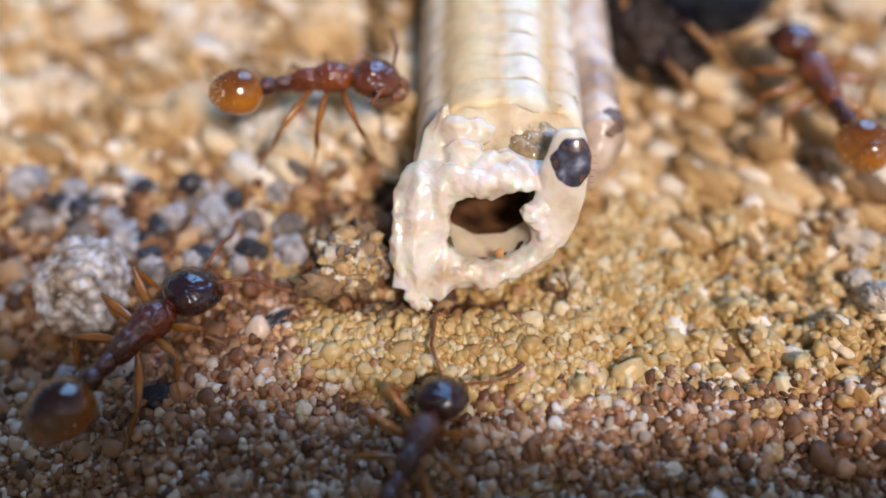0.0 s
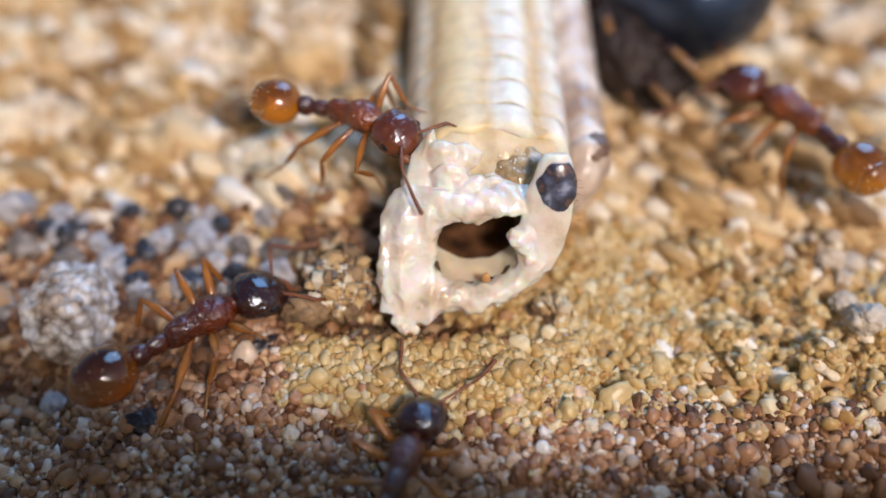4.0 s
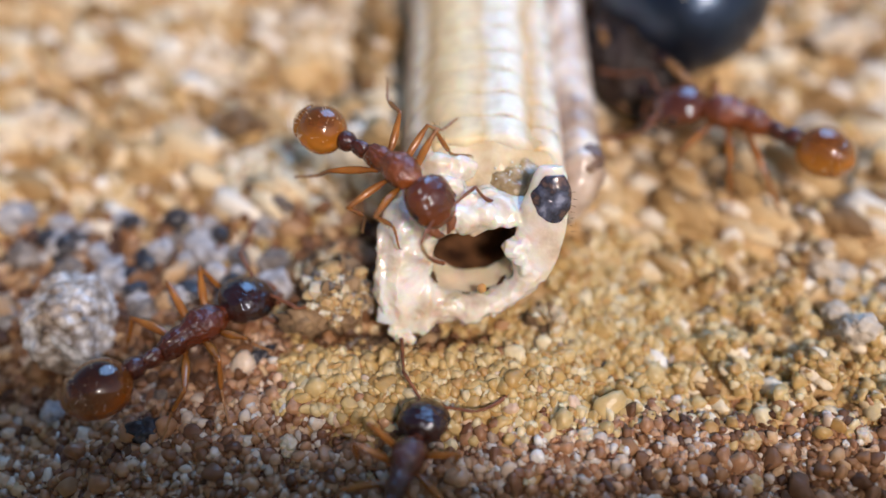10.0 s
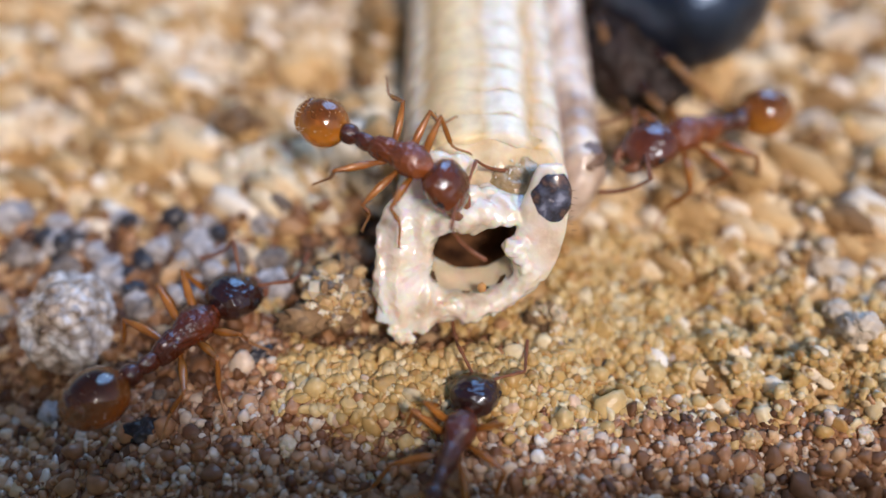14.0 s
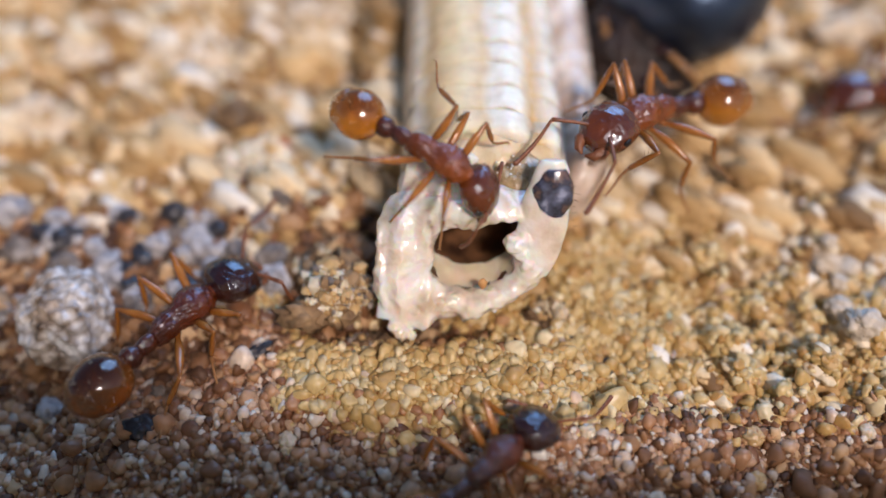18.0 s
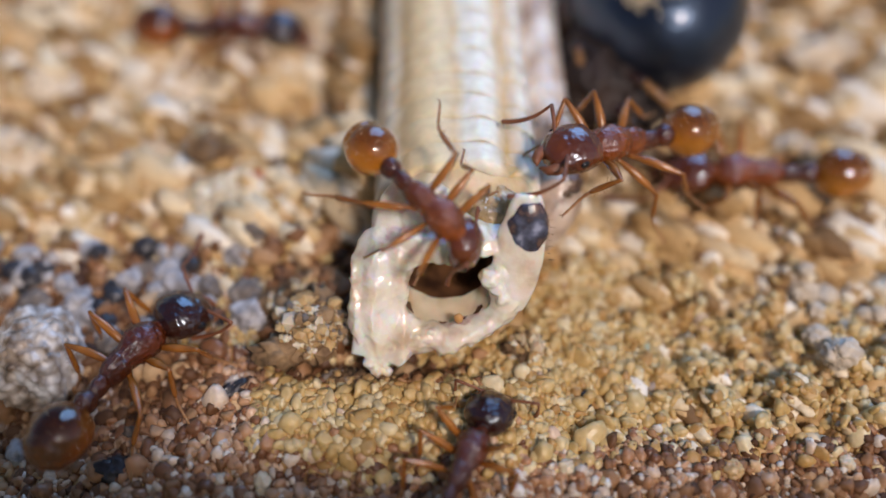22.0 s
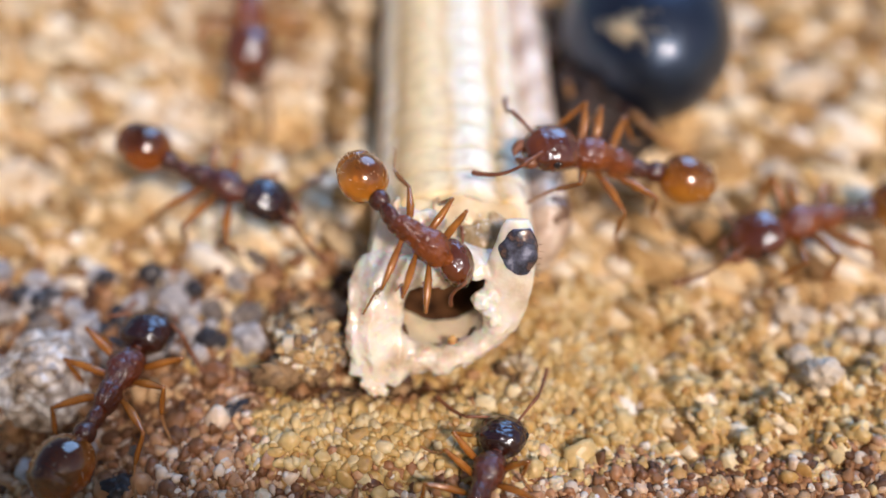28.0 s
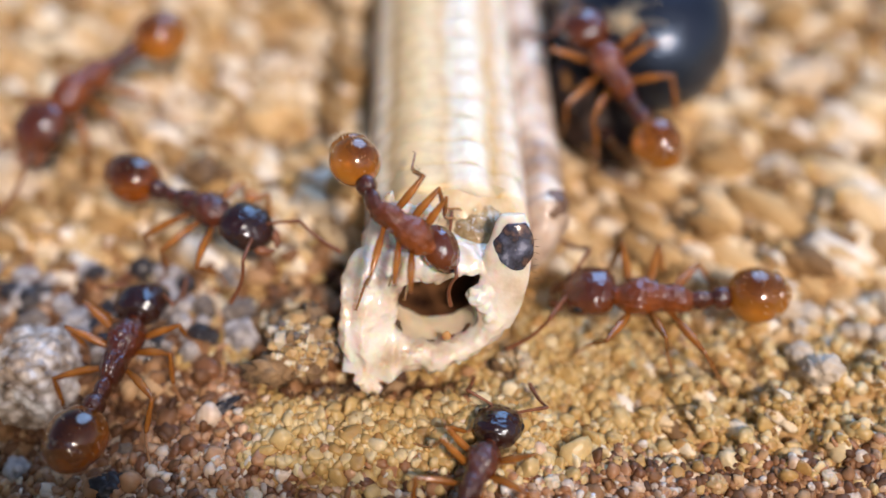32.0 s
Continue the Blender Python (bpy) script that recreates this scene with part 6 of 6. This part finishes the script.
ANT_D = [
    (0, 7.28, 2.60, 1.30, 0, 105, 2, 1, 4, -1, -4, 103, 20, 38, -5, 42, 24, -2),
    (0.5, 7.29, 2.61, 1.32, -0, 105, 2, 3, 4, -3, -3, 101, 19, 41, -5, 25, 20, -12),
    (1, 7.25, 2.39, 1.35, 0, 109, 2, 6, 4, -6, -3, 99, 19, 66, -5, 19, 19, -21),
    (1.5, 7.17, 2.24, 1.38, -0, 118, 2, 8, 4, -9, -3, 92, 16, 61, -5, -5, 17, -34),
    (2, 7.03, 2.32, 1.40, -0, 126, 3, 14, 4, -14, -4, 84, 15, 75, -5, -22, 15, -48),
    (3, 6.91, 2.21, 1.45, -0, 129, 3, 14, 4, -14, -4, 84, 17, 68, -5, -24, 15, -45),
    (3.5, 6.91, 2.20, 1.48, -0, 130, 3, 13, 4, -13, -4, 85, 20, 63, -4, -28, 14, -34),
    (5.5, 6.71, 2.01, 1.58, 0, 145, 3, 17, 5, -17, -4, 80, 22, 59, -4, -39, 17, -15),
    (6, 6.37, 2.20, 1.60, -0, 150, 3, 17, 4, -16, -4, 75, 25, 56, -4, -47, 15, -11),
    (6.5, 6.35, 2.17, 1.60, -0, 147, 3, 14, 4, -14, -4, 85, 18, 45, -3, -46, 14, -7),
    (7, 6.30, 2.16, 1.60, -0, 147, 3, 13, 4, -13, -4, 84, 16, 37, -4, -43, 14, -7),
    (8, 6.26, 2.06, 1.60, -0, 147, 3, 12, 5, -11, -5, 95, 19, 67, -4, -43, 12, -19),
    (8.5, 6.18, 2.07, 1.60, -0, 152, 4, 15, 5, -14, -5, 91, 24, 55, -5, -35, 15, -19),
    (9, 6.04, 2.11, 1.60, -0, 159, 4, 24, 4, -21, -6, 74, 33, 44, -7, -36, 16, -30),
    (9.5, 6.02, 2.13, 1.60, 0, 157, 4, 23, 5, -21, -5, 81, 31, 22, -5, -48, 19, -8),
    (10, 5.91, 2.22, 1.60, -0, 157, 4, 16, 5, -16, -4, 80, 23, 13, -4, -50, 16, 2),
    (10.5, 5.71, 2.29, 1.60, -0, 161, 3, 21, 5, -22, -4, 75, 30, 42, -4, -58, 16, -2),
    (11, 5.75, 2.27, 1.60, 0, 163, 3, 21, 5, -22, -4, 81, 23, 81, -4, -62, 17, -13),
    (11.5, 5.72, 2.24, 1.60, -1, 165, 3, 20, 5, -21, -3, 74, 20, 59, -4, -46, 18, 0),
    (12, 5.67, 2.10, 1.60, -2, 175, 3, 19, 5, -19, -2, 64, 18, 42, -3, -34, 19, -3),
    (12.5, 5.39, 1.93, 1.60, -5, 191, 3, 20, 6, -20, -1, 55, 23, 23, -4, -77, 27, -1),
    (13, 5.06, 1.83, 1.60, -7, 201, 2, 14, 6, -13, -2, 63, 29, 4, -7, -98, 32, 12),
    (13.5, 5.1, 1.92, 1.47, -8, 206, 0, 7, 7, -6, -2, 60, 34, -8, -11, -117, 33, -6),
    (14, 5.01, 1.77, 1.53, -10, 209, -2, 3, 8, -3, -1, 62, 36, -40, -14, -126, 36, -40),
    (14.5, 4.98, 1.77, 1.6, -11, 209, -1, 9, 8, -9, -2, 64, 38, -20, -14, -102, 40, -25),
    (16.5, 3.91, 1.02, 2.5, -15, 213, -2, 12, 9, -12, -2, 69, 38, 15, -9, -86, 36, -36),
    (17, 3.64, 1.01, 2.52, -15, 214, -2, 12, 9, -12, -2, 63, 37, 28, -6, -73, 36, -38),
    (17.5, 3.72, 1.08, 2.53, -16, 215, -2, 13, 9, -13, -2, 63, 39, 24, 0, -53, 45, -11),
    (18, 3.81, 1.17, 2.55, -16, 215, -1, 14, 9, -15, 1, 55, 36, 25, 3, -36, 43, 11),
    (18.5, 3.8, 1.18, 2.56, -16, 218, -1, 10, 9, -11, 3, 45, 44, 13, 1, -36, 45, 2),
    (19, 3.72, 1.16, 2.58, -17, 218, -2, 8, 9, -9, 1, 52, 56, -30, -4, -56, 49, 1),
    (19.5, 3.75, 1.14, 2.59, -18, 218, -3, 8, 10, -9, 4, 49, 50, -27, -7, -67, 48, 13),
    (20, 3.69, 0.98, 2.61, -18, 219, -3, 6, 10, -6, 1, 52, 39, -29, -12, -67, 52, 18),
    (20.5, 3.63, 0.91, 2.62, -18, 219, -3, 7, 10, -8, 3, 47, 42, -27, -20, -97, 49, 5),
    (21, 3.77, 0.95, 2.64, -19, 220, -2, 7, 10, -7, 4, 44, 41, -41, -19, -91, 54, -3),
    (21.5, 3.93, 0.97, 2.65, -20, 213, -3, 4, 12, -4, 5, 45, 43, -49, -19, -94, 64, -32),
    (22, 3.68, 1.05, 2.67, -20, 210, -4, 3, 12, -4, 4, 47, 44, -45, -23, -113, 47, -53),
    (22.5, 3.63, 1.14, 2.68, -20, 209, -4, 3, 12, -4, 5, 48, 43, -58, -23, -118, 50, -45),
    (23, 3.55, 1.13, 2.7, -21, 209, -4, 5, 12, -5, 5, 47, 48, -55, -30, -125, 52, -41),
    (23.5, 3.54, 1.15, 2.7, -21, 210, -4, 6, 12, -7, 4, 50, 53, -38, -31, -112, 53, -47),
    (24, 3.54, 1.15, 2.7, -21, 210, -4, 6, 12, -7, 2, 54, 48, -36, -21, -109, 41, -57),
    (24.5, 3.46, 1.19, 2.7, -21, 209, -4, 11, 11, -12, 1, 53, 45, -50, -25, -119, 43, -52),
    (26.5, 3.54, 1.17, 2.7, -22, 202, -4, 12, 12, -13, 3, 55, 45, -49, -32, -143, 20, -108),
    (27, 3.68, 1.25, 2.7, -23, 195, -5, 10, 14, -11, 11, 37, 40, -42, -23, -124, 19, -97),
    (27.5, 3.68, 1.31, 2.7, -23, 191, -5, 10, 14, -11, 7, 42, 40, -38, -19, -102, 23, -101),
    (28, 3.66, 1.36, 2.7, -24, 187, -4, 13, 14, -14, 2, 42, 47, -34, 3, -60, 23, -106),
    (28.5, 4.02, 1.49, 2.7, -25, 191, -5, -1, 16, 2, 15, 12, 44, -50, -7, -80, 16, -113),
    (29, 4.24, 1.96, 2.7, -28, 176, -4, 2, 17, -2, 19, 20, 39, -47, -3, -72, 14, -104),
    (29.5, 4.05, 2.59, 2.78, -27, 165, -5, 10, 16, -11, 15, 38, 46, -16, 7, -41, 15, -105),
    (30, 3.69, 2.99, 2.85, -28, 167, -4, 22, 13, -23, 13, 46, 48, 5, 0, -64, 22, -108),
    (30.5, 3.45, 3.05, 2.93, -28, 172, -2, 28, 11, -29, 11, 44, 54, 24, -1, -69, 42, -92),
    (31, 3.24, 2.9, 3, -27, 176, 1, 23, 8, -24, 5, 52, 72, -58, -4, -77, 54, -34),
    (31.5, 3.83, 3.37, 2.7, -24, 153, 3, 12, 6, -11, 0, 75, 69, -18, 7, -59, 61, -31),
    (32, 4.29, 4.05, 2.4, -19, 118, 6, -1, 4, 0, -13, 117, 49, 13, 10, 6, 47, -40),
]
ANT_E = [
    (0, 12.67, 3.6, 0.7, -0, 173, 4, -2, 6, 1, -5, 52, 28, -50, -8, -30, 26, -69),
    (15, 13.57, 4.57, 0.7, -0, 173, 4, -2, 5, 1, -5, 44, 24, -23, -9, -55, 24, -43),
    (16.5, 11.2, 4.17, 0.7, 0, 180, 4, 0, 5, 0, -5, 49, 25, -25, -6, -58, 27, -21),
    (17, 10.05, 4.32, 0.7, -0, 175, 5, 2, 5, -2, -5, 54, 24, -12, -6, -60, 24, -31),
    (17.5, 10.32, 4.07, 0.7, 0, 177, 5, 6, 5, -5, -5, 53, 22, -7, -6, -55, 21, -46),
    (18, 9.97, 3.63, 0.7, -0, 179, 4, 3, 5, -2, -5, 61, 22, -19, -8, -68, 27, -19),
    (18.5, 9.24, 3.18, 0.7, -0, 182, 4, 3, 6, -3, -7, 39, 22, -23, -6, -53, 24, -24),
    (19, 7.8, 3.01, 0.7, 0, 183, 5, 11, 6, -9, -5, 52, 24, -8, -8, -86, 24, -28),
    (19.5, 7.81, 2.91, 0.7, -0, 183, 5, 6, 5, -5, -6, 52, 24, -18, -9, -43, 27, -26),
    (20, 7.6, 2.7, 0.7, 0, 182, 5, 9, 6, -8, -9, 23, 37, 12, -9, -38, 33, -45),
    (20.5, 7.17, 2.28, 0.7, 0, 185, 5, 11, 6, -9, -6, 49, 28, -6, -11, -31, 35, -44),
    (21, 6.7, 2.24, 0.7, 0, 187, 5, 0, 3, 0, -6, 45, 26, -10, -8, -62, 28, -21),
    (21.5, 6.6, 2.27, 0.7, -0, 184, 4, 6, 4, -5, -5, 50, 21, -18, -4, -62, 26, -13),
    (22, 6.77, 2.11, 0.7, 0, 179, 4, -2, 4, 1, -5, 52, 20, -23, -8, -45, 27, -28),
    (22.5, 7.81, 2.51, 0.7, 0, 164, 5, 0, 6, 0, -6, 61, 20, -17, -7, -38, 24, -43),
    (23, 7.98, 2.5, 0.7, -0, 155, 4, -6, 6, 5, -8, 47, 26, 1, -6, -50, 18, -35),
    (23.5, 8.27, 2.81, 0.7, -0, 147, 5, -1, 6, 1, -7, 84, 15, -19, -5, -61, 15, -23),
    (24, 8.71, 3.3, 0.7, -0, 135, 4, 4, 8, -5, -8, 58, 23, -9, -6, -33, 20, -21),
    (24.5, 8.6, 3.68, 0.7, -0, 124, 5, 4, 7, -4, -6, 87, 13, -25, -9, -5, 14, -21),
    (26.5, 8.57, 3.46, 0.7, -0, 122, 4, -1, 6, 1, -8, 35, 19, -14, -3, -28, 13, -15),
    (27, 8.83, 2.97, 0.7, 0, 143, 5, 4, 7, -4, -10, 56, 26, -21, -10, -40, 20, -29),
    (27.5, 8.56, 2.01, 1.00, 0, 176, 4, 8, 6, -7, -6, 47, 20, 3, -9, -50, 27, -32),
    (28, 8.14, 1.21, 1.00, -0, 195, 3, 5, 5, -5, -5, 25, 27, -6, -6, -85, 25, -67),
    (28.5, 7.51, 0.08, 1.00, 0, 207, 3, 1, 4, -1, -5, 12, 28, -22, -7, -110, 23, -79),
    (29, 6.39, -0.48, 1.00, 0, 205, 4, -7, 4, 6, -7, 11, 27, -37, -6, -100, 19, -72),
    (29.5, 5.92, -0.57, 1.00, 0, 196, 4, -9, 4, 8, -6, 27, 22, -19, -7, -88, 18, -73),
    (30, 5.40, -0.69, 1.00, -0, 191, 4, -11, 4, 10, -5, 31, 19, -17, -6, -94, 14, -63),
    (30.5, 5.16, -0.56, 1.00, -0, 181, 4, -15, 4, 13, -6, 43, 23, -25, -6, -93, 14, -60),
    (31, 5.10, -0.44, 1.00, -0, 170, 4, -16, 5, 15, -5, 59, 24, -30, -6, -84, 14, -54),
    (31.5, 4.67, -0.67, 1.00, -0, 172, 4, -17, 4, 15, -5, 55, 34, -23, -7, -91, 17, -49),
    (32, 4.65, -0.82, 1.00, -0, 176, 4, -10, 4, 8, -9, 61, 44, 14, -8, -119, 22, -44),
]
ANT_F = [
    (0, -16.9, 6.93, 0.7, 0, 0, 3, 0, 5, 0, -5, 68, 19, 36, -3, -26, 19, 3),
    (19, -16.78, 7.85, 0.7, 0, 0, 3, 0, 5, 0, -4, 60, 22, 14, -4, -41, 17, 13),
    (21, -10.31, 7.42, 0.7, 0, -4, 3, -1, 5, 1, -4, 47, 22, 23, -3, -45, 16, 16),
    (21.5, -7.57, 6.93, 0.7, 0, -9, 3, 1, 4, -1, -5, 33, 19, 31, -4, -44, 16, 20),
    (22, -4.19, 6.87, 0.7, 0, -3, 3, -3, 5, 3, -6, 57, 18, 9, -4, -46, 17, 5),
    (22.5, -3.84, 6.87, 0.7, 0, 5, 4, -2, 5, 2, -7, 28, 19, 32, -5, -57, 19, 4),
    (23, -3.88, 6.87, 0.7, 0, 10, 4, 0, 5, 0, -5, 44, 14, 34, -5, -42, 20, -1),
    (24, -3.88, 7.11, 0.7, 0, 6, 4, -1, 5, 1, -5, 59, 17, 1, -4, -63, 19, 2),
    (24.5, -3.88, 6.83, 0.7, 0, 1, 4, -3, 5, 3, -5, 57, 18, 28, -6, -50, 17, 10),
    (26.5, -4.35, 6.73, 0.7, 0, -17, 3, 0, 5, 0, -6, 66, 18, 30, -3, -37, 20, 17),
    (26.8, -4.7, 5.21, 1.25, 19, -24, 4, -4, 4, 4, -8, 45, 26, 28, -3, -22, 16, -3),
    (27, -5.08, 3.72, 1.6, 19, -42, 3, 4, 3, -3, -4, 40, 21, 11, -3, -22, 17, 11),
    (27.2, -5.29, 2.86, 1.75, 17, -56, 2, -3, 4, 3, -4, 24, 18, 6, -3, -20, 16, -7),
    (27.6, -4.65, 1.85, 1.9, 15, -51, 3, 0, 4, 0, -4, 24, 22, 11, -3, -21, 20, 4),
    (28, -3.91, 1.78, 1.75, 6, -24, 3, 9, 4, -8, -9, 54, 32, 109, -6, -33, 47, 7),
    (28.5, -3.7, 1.59, 1.75, -4, -14, 4, 1, 6, -1, -9, 64, 34, 69, -7, -68, 66, 12),
    (29, -3.71, 1.47, 1.75, -5, -10, 4, 2, 6, -2, -11, 57, 41, 73, -8, -80, 84, -24),
    (29.5, -3.43, 1.54, 1.75, -5, -14, 4, -8, 6, 8, -8, 52, 31, 95, -6, -63, 34, -25),
    (30, -3.46, 1.39, 1.75, -3, -15, 4, -1, 6, 1, -11, 70, 29, 100, -4, -58, 23, -13),
    (30.5, -3.55, 1.21, 1.75, -1, -18, 4, 0, 5, 0, -11, 43, 33, 83, -5, -56, 32, -13),
    (31, -3.77, 1.27, 1.75, -4, -12, 4, 9, 5, -8, -11, 32, 43, 24, -5, -78, 42, -56),
    (31.5, -4.06, 1.16, 1.75, -6, -25, 4, 2, 6, -2, -8, 22, 34, 9, -4, -62, 59, -52),
    (32, -3.93, 0.96, 1.75, -6, -32, 4, -1, 7, 1, -7, 26, 22, -3, -6, -66, 60, -116),
]
ANT_G = [
    (0, -6.28, 19.76, 0.7, 0, -79, 1, -1, 1, 1, -1, 9, 6, 4, -1, -8, 6, -4),
    (25, -4.56, 21.74, 1.5, 16, -87, 1, -1, 1, 1, -1, 8, 5, 6, -1, -10, 5, -4),
    (26.5, -4.07, 12.81, 1.5, 16, -85, 1, -1, 2, 1, -1, 14, 8, 4, -1, -14, 7, -8),
    (27, -3.77, 8.79, 1.5, 16, -87, 2, 0, 2, 0, -2, 17, 12, 9, -2, -20, 11, -8),
    (27.5, -3.95, 8.58, 1.5, 16, -87, 2, 0, 2, 0, -2, 13, 11, 4, -2, -11, 10, -7),
    (28, -3.92, 7.92, 1.5, 13, -87, 2, 1, 2, -1, -3, 15, 13, 4, -3, -13, 15, -1),
    (28.5, -4.05, 8.04, 1.5, 15, -76, 3, 2, 2, -2, -3, 15, 14, 10, -2, -24, 12, -5),
    (29, -3.89, 7.26, 1.5, 15, -57, 3, 2, 3, -2, -4, 24, 16, 25, -3, -21, 14, -7),
    (29.5, -3.85, 6.98, 1.5, 16, -49, 3, 3, 3, -3, -4, 28, 18, 9, -3, -21, 13, -3),
    (30, -3.87, 6.94, 1.5, 18, -51, 2, 2, 3, -2, -3, 16, 17, 14, -2, -20, 12, 3),
    (30.5, -3.98, 7.25, 1.5, 16, -68, 3, 3, 3, -3, -3, 28, 18, 3, -3, -13, 13, -1),
    (31, -4.65, 7.53, 1.5, 15, -116, 3, -4, 3, 4, -4, 20, 13, -7, -6, -30, 18, -20),
    (31.5, -5.77, 6.81, 1.5, 14, -142, 4, 5, 4, -4, -4, 33, 15, -5, -9, -66, 20, -14),
    (32, -7.1, 4.8, 1.5, 8, -129, 3, 15, 3, -14, -3, 34, 16, 4, -5, -8, 22, -10),
]


def motions():
    for seed, (key, rows) in enumerate((("A", ANT_A), ("B", ANT_B), ("C", ANT_C), ("D", ANT_D), ("E", ANT_E), ("F", ANT_F), ("G", ANT_G))):
        move_ant(ANTS[key], rows, seed, {"A": ((0.0, LEGS), (5.0, CLIMBING), (25.5, REACHING)), "D": ((0.0, LEGS), (15.0, CLINGING))}.get(key, ((0.0, LEGS),)))


motions()
